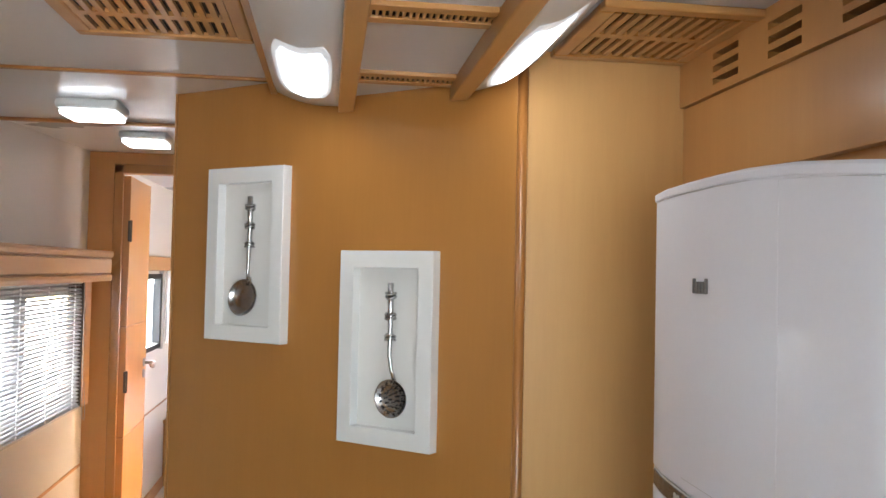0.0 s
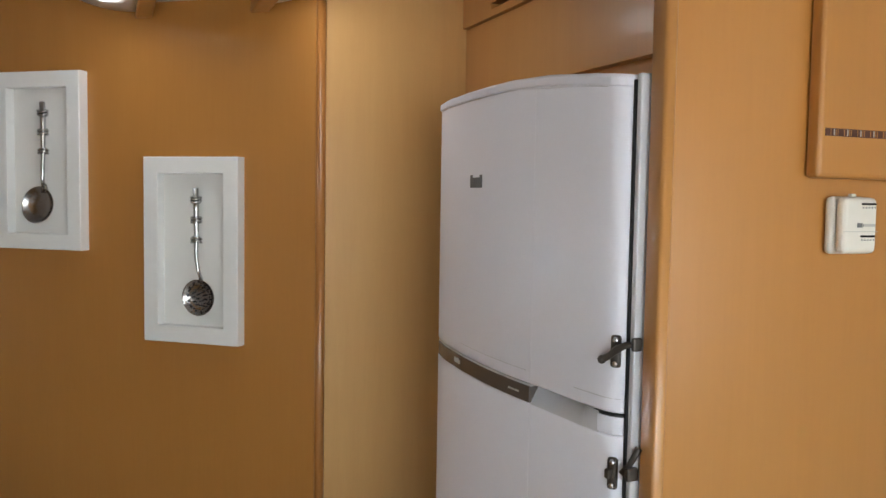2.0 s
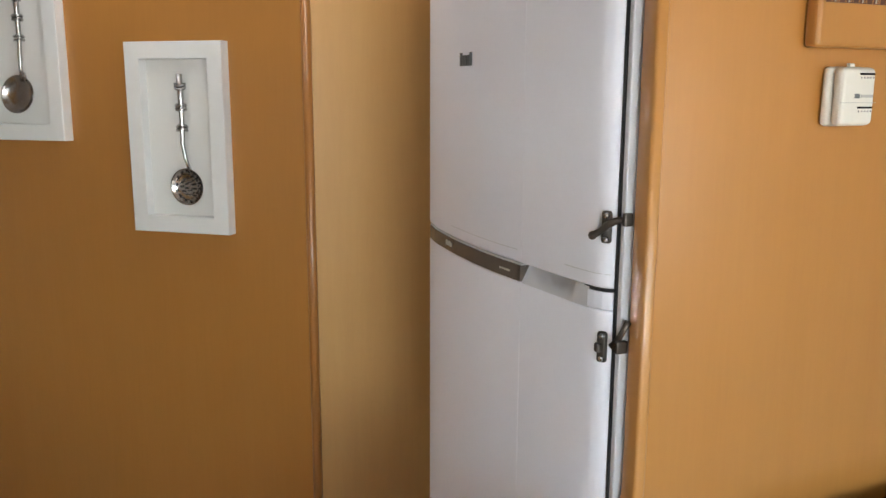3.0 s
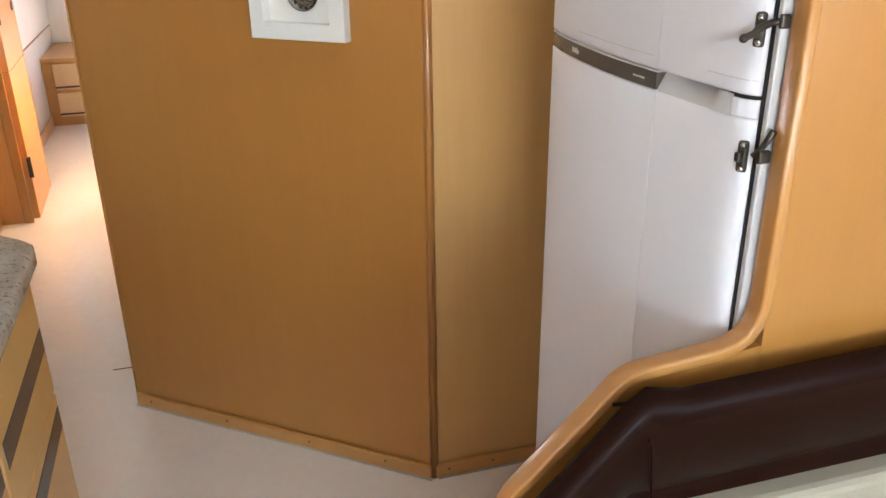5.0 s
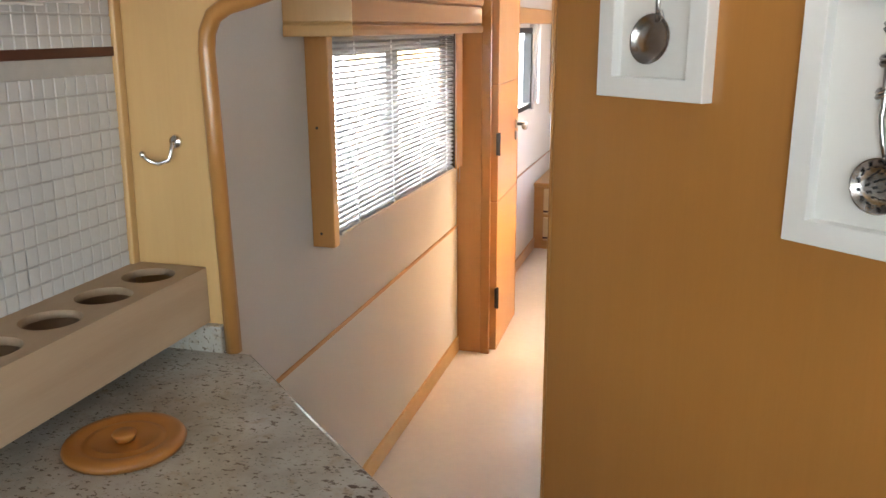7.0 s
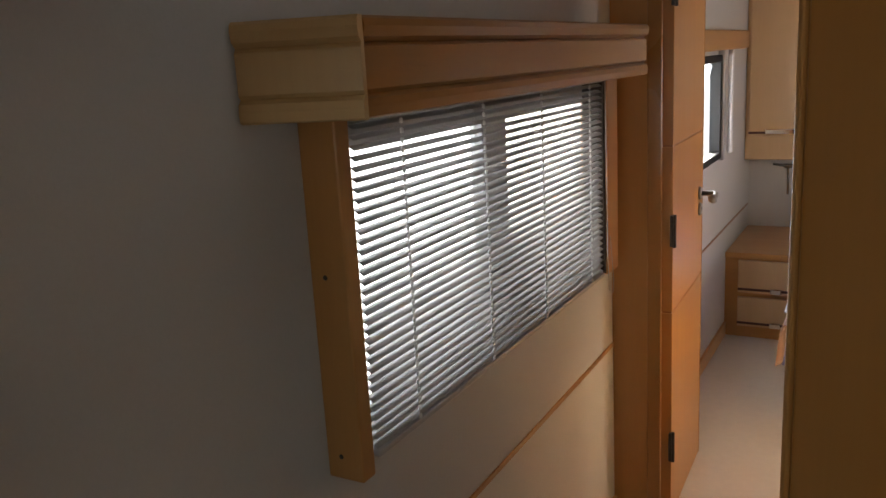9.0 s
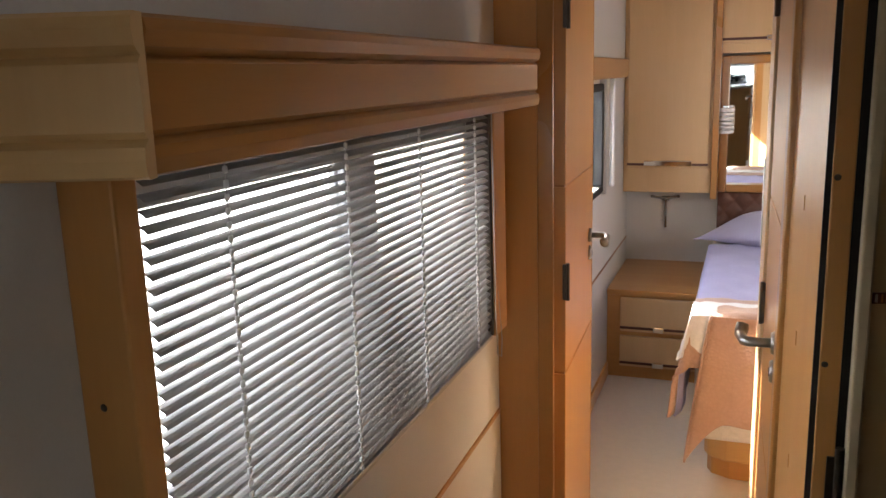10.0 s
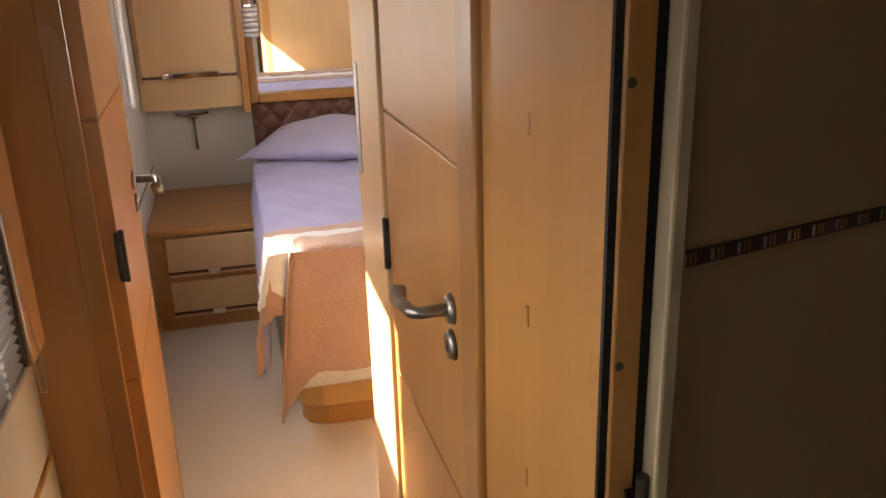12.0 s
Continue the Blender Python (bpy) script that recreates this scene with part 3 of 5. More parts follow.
# ---- shadow-box spoon pictures ----
def scoop(bm_m):
    """Bowl of a spoon, a shallow dish facing out of the panel."""
    prof = [(r * 1.2, z) for r, z in ((0.001, 0.0), (0.010, -0.0005), (0.020, 0.0015), (0.028, 0.006), (0.0315, 0.011), (0.033, 0.012), (0.032, 0.009), (0.028, 0.003), (0.020, -0.003), (0.001, -0.005))]
    return lathe(prof, (0, 0, 0), 28, bm_m)


def spoon_picture(s, z0, ladle, label, w):
    h, d = 0.404, 0.027
    ob = thing("shadow_box_picture", PANEL @ Matrix.Translation((s, 0, z0)), label, "picture", "spoon pictures on the amber partition")
    m = wmat(ob)
    rail_w = 0.036
    ring = bmesh.new()
    loops = []
    for inset, y in ((0.0, 0.0), (0.0, -d + 0.0015), (0.0015, -d), (rail_w - 0.001, -d), (rail_w, -d + 0.001), (rail_w, -0.0005)):
        loops.append([ring.verts.new(m @ Vector((x, y, z))) for x, z in ((inset, inset), (w - inset, inset), (w - inset, h - inset), (inset, h - inset))])
    for a, b in zip(loops, loops[1:]):
        for k in range(4):
            ring.faces.new((a[k], a[(k + 1) % 4], b[(k + 1) % 4], b[k]))
    part("frame", ring, FRAME_WHITE, ob, "deep white lacquered frame")
    part("backing", box(rail_w, -0.003, rail_w, w - rail_w, -0.0005, h - rail_w, 0, 1, m), BACKING, ob, "white card backing")
    cx, bowl_z, top = w / 2 + 0.010, 0.100, 0.337
    yb = -0.013
    handle = [(cx + (0.012 if not ladle else -0.004), yb, bowl_z + 0.03), (cx + (0.004 if not ladle else -0.002), yb - 0.004, bowl_z + 0.06), (cx - 0.002, yb - 0.003, bowl_z + 0.09), (cx - 0.003, yb, bowl_z + 0.125), (cx - 0.003, yb, 0.29), (cx - 0.004, yb, top)]
    spoon = part("spoon", join(tube(handle, 0.004, 10, [0.0045, 0.004, 0.0042, 0.005, 0.0062, 0.0062], m), scoop(m @ Matrix.Translation((cx + (0.006 if not ladle else -0.010), yb + (0.004 if not ladle else 0.0), bowl_z)) @ pose(0, 0, 0, 90 if not ladle else 82, 12 if ladle else 0, 0) @ Matrix.Scale(1.0 if not ladle else 1.08, 4))), PEWTER, ob, "pewter skimmer with pierced round bowl" if not ladle else "pewter ladle with round bowl", True)
    for k in range(3):
        zc = 0.225 + 0.043 * k
        for j in (-1, 1):
            ring = [(cx - 0.003 + 0.0105 * math.cos(a), yb - 0.0095 * math.sin(a), zc + j * 0.0035 + 0.0025 * math.sin(a * 2 + k)) for a in (2 * math.pi * i / 12 for i in range(13))]
            part("wire_ring", tube(ring, 0.0028, 6, None, m), PEWTER, spoon, "", True)
    if ladle:
        part("hook_curl", tube([(cx - 0.002, yb - 0.004, bowl_z + 0.05), (cx + 0.008, yb - 0.006, bowl_z + 0.048), (cx + 0.012, yb - 0.006, bowl_z + 0.038), (cx + 0.006, yb - 0.006, bowl_z + 0.03)], 0.0025, 6, None, m), PEWTER, spoon, "", True)
    else:
        for r, n in ((0.009, 6), (0.018, 11), (0.027, 15)):
            for k in range(n):
                a = 2 * math.pi * k / n + r * 50
                px, pz = cx + 0.006 + r * math.cos(a), bowl_z + r * math.sin(a)
                part("hole", box(px - 0.0019, yb - 0.0005 - 0.011 * (r / 0.033) ** 2, pz - 0.0007, px + 0.0019, yb + 0.0045 - 0.011 * (r / 0.033) ** 2, pz + 0.0007, 0, 1, m @ Matrix.Translation((px, 0, pz)) @ pose(0, 0, 0, 0, -math.degrees(a) + 90, 0) @ Matrix.Translation((-px, 0, -pz))), RUBBER, spoon)


spoon_picture(0.143, 1.298, True, "white shadow box holding a pewter ladle on amber wall", 0.238)
spoon_picture(0.546, 1.106, False, "white shadow box holding a pewter skimmer on amber wall", 0.233)


# ---- ceiling light fixture and grilles ----
def panel_y(x):
    """Where the picture panel stands at an x, or the narrow panel beyond it."""
    return A.y + (x - A.x) * D.y / D.x if x < 0.514 else 1.905


def ceiling_fixture():
    ob = thing("ceiling_light_fixture", (0.3, 1.0, 1.9), "wood-framed ceiling light with two lit opal strips", "ceiling light")
    y0 = -0.9
    for x0, x1 in ((0.172, 0.206), (0.394, 0.428)):
        part("beam", prism([(x0, y0), (x1, y0), (x1, panel_y(x1) - 0.002), (x0, panel_y(x0) - 0.002)], "z", 1.812, 1.9, 0.003), MAPLE_Y, ob)
    part("side_rail", box(0.018, y0, 1.868, 0.034, 2.28, 1.9, 0.003), TRIM_Y, ob, "narrow stained side rail")
    for xa, za, xb, zb in ((0.034, 1.868, 0.172, 1.822), (0.530, 1.862, 0.428, 1.822)):
        def skin(u, v, xa=xa, za=za, xb=xb, zb=zb):
            x = xa + (xb - xa) * u
            end = min(panel_y(xa), panel_y(xb)) - 0.004 + (panel_y(x) - min(panel_y(xa), panel_y(xb))) * 0.92
            y = y0 + (end - y0) * v
            return (x, y, za + (zb - za) * u - 0.010 * math.sin(math.pi * u) + 0.008 * max(0.0, v - 0.96) / 0.04)
        dif = part("diffuser", thick(sheet(10, 60, skin), 0.003), DIFFUSER, ob, "white opal light diffuser", True)

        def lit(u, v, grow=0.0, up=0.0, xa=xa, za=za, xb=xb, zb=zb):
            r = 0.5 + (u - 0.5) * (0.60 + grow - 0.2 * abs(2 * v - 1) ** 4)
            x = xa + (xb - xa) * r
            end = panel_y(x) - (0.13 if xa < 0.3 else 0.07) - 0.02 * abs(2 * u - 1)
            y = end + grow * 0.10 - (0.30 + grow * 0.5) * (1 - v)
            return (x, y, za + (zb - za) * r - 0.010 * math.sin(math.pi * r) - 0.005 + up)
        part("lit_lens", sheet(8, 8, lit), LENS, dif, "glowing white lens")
        # halo sheets: the glow fading outwards, put into two larger shapes
        part("lens_rim", sheet(8, 8, lambda u, v: lit(u, v, 0.09, 0.0007)), LENS_HALO, dif, "added sheet for soft glow around lens")
        part("lens_edge", sheet(8, 8, lambda u, v: lit(u, v, 0.19, 0.0014)), LENS_HALO_OUT, dif, "added sheet for faint outer glow around lens")
    ys = [-0.44, 0.01, 0.46, 0.91, 1.36, 1.765]
    for k, yc in enumerate(ys):
        yc = yc + 0.18
        frame_y = (yc - 0.042, yc + 0.042)
        bar = part("slot_bar", join(box(0.207, frame_y[0], 1.838, 0.393, yc - 0.017, 1.86, 0.002), box(0.207, yc + 0.017, 1.838, 0.393, frame_y[1], 1.86, 0.002)), MAPLE_X, ob, "wooden bar with a row of small slots")
        # slot walls coloured near-black for the shade inside them
        part("slot_cavity", join(box(0.207, yc - 0.0165, 1.866, 0.393, yc + 0.0165, 1.872), box(0.207, yc + 0.0150, 1.8425, 0.393, yc + 0.0165, 1.866), box(0.207, yc - 0.0165, 1.8425, 0.393, yc - 0.0150, 1.866)), CAVITY_SHADE, bar, "near-black lining giving the slots their shade")
        for j in range(19):
            xs = 0.209 + j * 0.0098
            part("slot_fin", box(xs, yc - 0.0145, 1.8395, xs + 0.0040, yc + 0.0145, 1.850), MAPLE_X, bar)
    edges = [y0] + [v for y in ys for v in (y + 0.18 - 0.042, y + 0.18 + 0.042)] + [2.16]
    for a, b in zip(edges[::2], edges[1::2]):
        end = [(0.394, min(b, panel_y(0.394))), (0.206, min(b, panel_y(0.206)))]
        part("white_panel", prism([(0.206, a), (0.394, a)] + end, "z", 1.846, 1.856, 0.001), CEIL, ob, "off-white panel between the beams")


ceiling_fixture()


def grille(x0, x1, y0, y1, label):
    """A framed wooden grille of two rows of slanted slots under the ceiling."""
    ob = thing("ceiling_grille", ((x0 + x1) / 2, (y0 + y1) / 2, 1.9), label, "vent", "ceiling grilles")
    z0, z1 = 1.886, 1.9
    f = 0.028
    for name, b in (("frame_end", (x0, y0, z0, x1, y0 + f, z1)), ("frame_end", (x0, y1 - f, z0, x1, y1, z1)), ("frame_side", (x0, y0 + f, z0, x0 + f, y1 - f, z1)), ("frame_side", (x1 - f, y0 + f, z0, x1, y1 - f, z1))):
        part(name, box(*b, 0.004), MAPLE_X, ob)
    part("backing", box(x0 + f, y0 + f, 1.8965, x1 - f, y1 - f, 1.899), CAVITY_SHADE, ob, "near-black board giving shade behind slats")
    rows = max(2, round((y1 - y0 - 2 * f) / 0.125))
    step = (y1 - y0 - 2 * f) / rows
    for r in range(rows):
        ya = y0 + f + r * step
        if r:
            part("cross_bar", box(x0 + f, ya - 0.011, z0 + 0.002, x1 - f, ya + 0.011, z1 - 0.004), MAPLE_X, ob)
        n = int((x1 - x0 - 2 * f) / 0.0205)
        for k in range(n + 1):
            xs = x0 + f + 0.002 + k * 0.0205
            part("slat", box(min(xs, x1 - f - 0.012), ya + 0.01, z0 + 0.002, min(xs + 0.0105, x1 - f), ya + step - 0.01, z1 - 0.005), MAPLE_X, ob)


grille(-0.30, 0.012, 1.55, 1.925, "maple ceiling grille with slanted slots")
grille(0.575, 0.845, 1.58, 1.902, "maple ceiling grille beside the fridge bulkhead")
setting("trim_ceiling_joint", join(box(XL, 2.252, 1.893, 0.018, 2.268, 1.9, 0.002)), TRIM_Y, "thin wooden ceiling joint strip", "trim")
setting("trim_ceiling_joint_rear", box(XL, 3.06, lift(3.07) + 1.889, -0.24, 3.08, lift(3.07) + 1.9, 0.002), TRIM_Y, "thin wooden ceiling joint strip", "trim")


def corridor_lamp(yc):
    z = 1.9 + lift(yc)
    ob = thing("corridor_lamp", (-0.485, yc, z), "square white corridor ceiling lamp switched on", "ceiling light", "corridor ceiling lamps")
    part("housing", box(-0.565, yc - 0.075, z - 0.030, -0.405, yc + 0.075, z, 0.012, 3), DIFFUSER, ob)
    part("lens", box(-0.555, yc - 0.066, z - 0.044, -0.415, yc + 0.066, z - 0.031, 0.008, 3), LENS_SMALL, ob, "glowing white lens")


corridor_lamp(2.70)
corridor_lamp(3.36)

# ---- kitchen ----
CZ = 0.886


def worktop():
    ob = thing("worktop", (-0.5, 1.2, CZ - 0.03), "speckled white granite worktop with rounded edge", "worktop")
    poly = [(XL, -0.6), (-0.222, -0.6), (-0.222, 1.56), (-0.228, 1.59), (-0.245, 1.612), (-0.648, 1.979), (XL, 1.979)]
    slab = prism(poly, "z", CZ - 0.034, CZ)
    top = [e for e in slab.edges if all(abs(v.co.z - CZ) < 1e-6 or abs(v.co.z - CZ + 0.034) < 1e-6 for v in e.verts) and abs(e.verts[0].co.z - e.verts[1].co.z) < 1e-6]
    bmesh.ops.bevel(slab, geom=top, offset=0.010, segments=4, affect="EDGES", profile=0.5)
    part("slab", slab, GRANITE, ob, "", True)
    ob.children[0].data.polygons.foreach_set("use_smooth", [abs(p.normal.z) < 0.98 for p in ob.children[0].data.polygons])
    part("upstand", join(box(XL, -0.6, CZ, XL + 0.015, 1.979, CZ + 0.06, 0.002), box(XL + 0.015, 1.962, CZ, -0.695, 1.979, CZ + 0.048, 0.002)), GRANITE, ob, "low granite upstand")


worktop()


def base_unit(y0, y1, fronts, label):
    """A maple drawer unit; the drawer fronts have dark grip slots along their top."""
    ob = thing("kitchen_base_unit", (-0.5, (y0 + y1) / 2, 0), label, "cabinet", "kitchen base units")
    part("body", box(XL + 0.004, y0 + 0.001, 0.0, -0.268, y1 - 0.001, CZ - 0.036), PALE, ob)
    for z0, z1, zs in fronts:
        fr = part("drawer_front", box(-0.267, y0 + 0.003, z0, -0.247, y1 - 0.003, z1, 0.003), HONEY_LIT_AMBER, ob)
        part("grip_slot", box(-0.2485, y0 + 0.02, zs, -0.2455, y1 - 0.012, zs + 0.043, 0.0012), STRIPE, fr, "dark recessed grip strip")


base_unit(1.235, 1.60, ((0.10, 0.36, 0.295), (0.366, 0.60, 0.535), (0.606, 0.846, 0.69)), "pale maple kitchen drawer unit under worktop")
base_unit(0.72, 1.233, ((0.10, 0.36, 0.295), (0.366, 0.60, 0.535), (0.606, 0.846, 0.69)), "pale maple kitchen unit under the hob")
base_unit(0.1, 0.718, ((0.10, 0.36, 0.295), (0.366, 0.60, 0.535), (0.606, 0.846, 0.69)), "pale maple kitchen unit under worktop")
base_unit(-0.58, 0.098, ((0.10, 0.36, 0.295), (0.366, 0.60, 0.535), (0.606, 0.846, 0.69)), "pale maple kitchen unit under worktop")
end = thing("kitchen_end_cabinet", (-0.55, 1.75, 0), "pale maple angled end cabinet under worktop", "cabinet")
part("body", prism([(XL + 0.004, 1.602), (-0.27, 1.602), (-0.66, 1.94), (XL + 0.004, 1.94)], "z", 0.0, CZ - 0.036, 0.003), PALE, end)


def hob():
    ob = thing("gas_hob", (-0.51, 1.18, CZ), "stainless four-burner gas hob with iron grates", "hob")
    x0, x1, y0, y1 = -0.735, -0.289, 0.90, 1.450
    z = CZ
    def tray(u, v):
        x, y = x0 + (x1 - x0) * u, y0 + (y1 - y0) * v
        e = min(u * (x1 - x0), (1 - u) * (x1 - x0), v * (y1 - y0), (1 - v) * (y1 - y0))
        return (x, y, z + 0.001 + 0.005 * min(1.0, e / 0.005) - 0.004 * min(1.0, max(0.0, (e - 0.045) / 0.02)))
    part("tray", thick(sheet(40, 50, tray), 0.001), HOBSTEEL, ob, "brushed stainless tray", True)
    for k in range(4):
        x = -0.566 + k * 0.0555
        kn = part("knob", lathe([(0.001, 0.027), (0.012, 0.0265), (0.0185, 0.024), (0.0205, 0.018), (0.0200, 0.010), (0.018, 0.004), (0.016, 0.0)], (x, 1.390, z + 0.005), 24), BLACK, ob, "", True)
        part("grip", box(x - 0.003, 1.375, z + 0.029, x + 0.003, 1.405, z + 0.0355, 0.002), BLACK, kn)
        part("collar", lathe([(0.001, 0.003), (0.022, 0.003), (0.023, 0.0)], (x, 1.390, z + 0.002), 20), HOBSTEEL, kn)
    for bx, by, r in ((-0.402, 1.252, 0.046), (-0.618, 1.252, 0.035), (-0.402, 1.02, 0.036), (-0.618, 1.02, 0.046)):
        bu = part("burner", lathe([(0.001, 0.016), (r * 0.9, 0.016), (r, 0.012), (r * 1.05, 0.004), (r * 1.35, 0.003), (r * 1.4, 0.0)], (bx, by, z + 0.004), 28), HOBSTEEL, ob, "aluminium burner ring", True)
        part("cap", lathe([(0.001, 0.010), (r * 0.75, 0.010), (r * 0.85, 0.006), (r * 0.85, 0.0)], (bx, by, z + 0.021), 28), IRON, bu, "black enamel burner cap", True)
    for by in (1.252, 1.02):
        xa, xb, zt, q = -0.712, -0.311, z + 0.036, 0.022
        ya, yb = by - 0.105, by + 0.068
        outline = [(xb - q, ya), (xb, ya + q), (xb, yb), (xa, yb), (xa, ya + q), (xa + q, ya), (xb - q, ya)]
        gr = part("grate", tube([(x, y, zt - 0.01) for x, y in outline], 0.0052, 6), IRON, ob, "black cast-iron pan grate")
        for bx in (-0.402, -0.618):
            for ax, ay, o in ((1, 0, 0.088), (-1, 0, 0.092), (0, 1, 0.068), (0, -1, 0.105)):
                part("finger", tube([(bx + ax * o, by + ay * o, zt - 0.012), (bx + ax * (o - 0.004), by + ay * (o - 0.004), zt + 0.008), (bx + ax * (o - 0.012), by + ay * (o - 0.012), zt + 0.014), (bx + ax * 0.030, by + ay * 0.030, zt + 0.012)], 0.0048, 6), IRON, gr)
        for fx, fy in ((xa, ya + q), (xa, yb), (xb, ya + q), (xb, yb)):
            part("foot", tube([(fx, fy, zt - 0.01), (fx, fy, z + 0.006)], 0.005, 6), IRON, gr)


hob()

lid = thing("round_trivet", (-0.65, 1.645, CZ), "round turned beech trivet on granite worktop", "trivet")
part("disc", lathe([(0.001, 0.008), (0.020, 0.008), (0.024, 0.010), (0.042, 0.011), (0.046, 0.013), (0.050, 0.009), (0.055, 0.009), (0.060, 0.013), (0.070, 0.013), (0.076, 0.011), (0.079, 0.006), (0.077, 0.0)], (-0.650, 1.645, CZ), 48), BEECH, lid, "", True)
part("knob", lathe([(0.001, 0.012), (0.014, 0.012), (0.016, 0.009), (0.012, 0.0)], (-0.650, 1.645, CZ + 0.008), 24), BEECH, lid, "", True)


def spice_rack():
    """A raw oak box along the wall with four round holes in its top."""
    ob = thing("wooden_rack", (-0.8, 1.73, CZ + 0.04), "raw oak rack with four round holes above worktop", "rack")
    x0, x1, y0, y1, z0, z1 = XL + 0.009, -0.724, 1.50, 1.978, 0.936, 1.033
    bm = bmesh.new()
    ys = [1.580, 1.691, 1.801, 1.911]
    cx, r, n = -0.788, 0.042, 28
    cuts = [y0] + [(a + b) / 2 for a, b in zip(ys, ys[1:])] + [y1]
    for i, yc in enumerate(ys):
        ya, yb = cuts[i], cuts[i + 1]
        ring = [(cx + r * math.cos(2 * math.pi * k / n), yc + min(r, y1 - yc - 0.003) * math.sin(2 * math.pi * k / n)) for k in range(n)]
        def edge(k):
            c, s = math.cos(2 * math.pi * k / n), math.sin(2 * math.pi * k / n)
            ts = [((x1 if c > 0 else x0) - cx) / c if abs(c) > 1e-6 else 9, ((yb if s > 0 else ya) - yc) / s if abs(s) > 1e-6 else 9]
            t = min(ts)
            return (cx + c * t, yc + s * t)
        outer = [edge(k) for k in range(n)]
        rv = [bm.verts.new((*p, z1)) for p in ring]
        lv = [bm.verts.new((*p, z1 - 0.012)) for p in ring]
        ov = [bm.verts.new((*p, z1)) for p in outer]
        for k in range(n):
            j = (k + 1) % n
            bm.faces.new((rv[k], rv[j], ov[j], ov[k]))
            bm.faces.new((lv[k], lv[j], rv[j], rv[k]))
        for sx in (x0, x1):
            for sy in (ya, yb):
                near = sorted(ov, key=lambda v: abs(v.co.x - sx) + abs(v.co.y - sy))[:2]
                c = bm.verts.new((sx, sy, z1))
                if abs(near[0].co.x - near[1].co.x) > 1e-5 and abs(near[0].co.y - near[1].co.y) > 1e-5:
                    bm.faces.new((near[0], c, near[1]))
    bmesh.ops.remove_doubles(bm, verts=bm.verts, dist=0.0003)
    part("top_board", bm, RAW, ob)
    part("front_board", box(x1 - 0.014, y0, z0, x1, y1, z1 - 0.0005), RAW, ob)
    part("end_board", box(x0, y0, z0, x1 - 0.0145, y0 + 0.012, z1 - 0.0005), RAW_END, ob, "paler end board")
    part("bottom_board", box(x0, y0 + 0.0125, z0, x1 - 0.0145, y1, z0 + 0.01), RAW, ob)
    part("inside", box(x0, y0 + 0.0125, z0 + 0.0105, x0 + 0.006, y1, z1 - 0.013), RAW, ob)
    part("bracket", box(x0, 1.60, CZ + 0.002, x0 + 0.05, 1.62, z0, 0.001), RAW, ob)


spice_rack()

# side panel between kitchen and corridor with its rounded edge
side = [(XL, CZ), (-0.683, CZ), (-0.690, 1.395), (-0.684, 1.425), (-0.668, 1.448), (-0.64, 1.462), (-0.57, 1.478), (-0.53, 1.51), (-0.52, 1.56), (-0.52, 1.9), (XL, 1.9)]
setting("wall_kitchen_side", join(prism(side, "y", 1.980, 2.0), prism([(XL, 0.0), (-0.69, 0.0), (-0.69, CZ - 0.036), (XL, CZ - 0.036)], "y", 1.980, 2.0)), PALE, "pale yellow maple side panel of kitchen", "wall")
edge_path = [(x - 0.010, 1.978, z) for x, z in ((-0.672, CZ), (-0.679, 1.30), (-0.681, 1.385), (-0.677, 1.415), (-0.664, 1.440), (-0.64, 1.454), (-0.60, 1.464), (-0.57, 1.472), (-0.535, 1.502), (-0.52, 1.55), (-0.52, 1.89))]
setting("trim_kitchen_edge", tube(edge_path, 0.0138, 12), TRIM, "rounded stained wooden edge of side panel", "trim", True)
setting("trim_tile_edge", prism([(XL, CZ + 0.06), (XL + 0.014, CZ + 0.06), (XL + 0.041, 1.9), (XL, 1.9)], "y", 1.962, 1.980, 0.003), PALE, "narrow maple edging beside tiles", "trim")
cab = thing("kitchen_wall_cabinet", (-0.65, 1.0, 1.56), "pale maple kitchen wall cabinet", "cabinet")
part("body", box(XL + 0.012, -0.6, 1.56, -0.54, 1.979, 1.9, 0.004), PALE, cab)

hook = thing("towel_hook", (-0.765, 1.980, 1.24), "chrome double hook on pale side panel", "hook")
part("rose", lathe([(0.001, 0.004), (0.010, 0.004), (0.0115, 0.0)], (0, 0, 0), 18, Matrix.Translation((-0.762, 1.980, 1.243)) @ pose(0, 0, 0, 90, 0, 0)), CHROME, hook, "", True)
part("arm", tube([(-0.762, 1.978, 1.243), (-0.762, 1.969, 1.240), (-0.763, 1.965, 1.225), (-0.767, 1.963, 1.214), (-0.785, 1.961, 1.208), (-0.800, 1.957, 1.213), (-0.806, 1.953, 1.222)], 0.0035, 8), CHROME, hook, "", True)
part("ball", lathe([(0.0005, 0.006), (0.004, 0.0045), (0.0055, 0), (0.004, -0.0045), (0.0005, -0.006)], (-0.807, 1.952, 1.224), 12), CHROME, hook, "", True)


panel = thing("hood_panel", (XL + 0.02, 1.7, 1.455), "white plastic hood panel above tiled splashback", "hood")
part("panel", box(XL + 0.0265, 1.35, 1.457, XL + 0.044, 1.882, 1.54, 0.004, 2), FRAME_WHITE, panel)
part("light_bar", box(XL + 0.036, 1.66, 1.452, XL + 0.050, 1.79, 1.4565, 0.002, 2), FRAME_WHITE, panel)


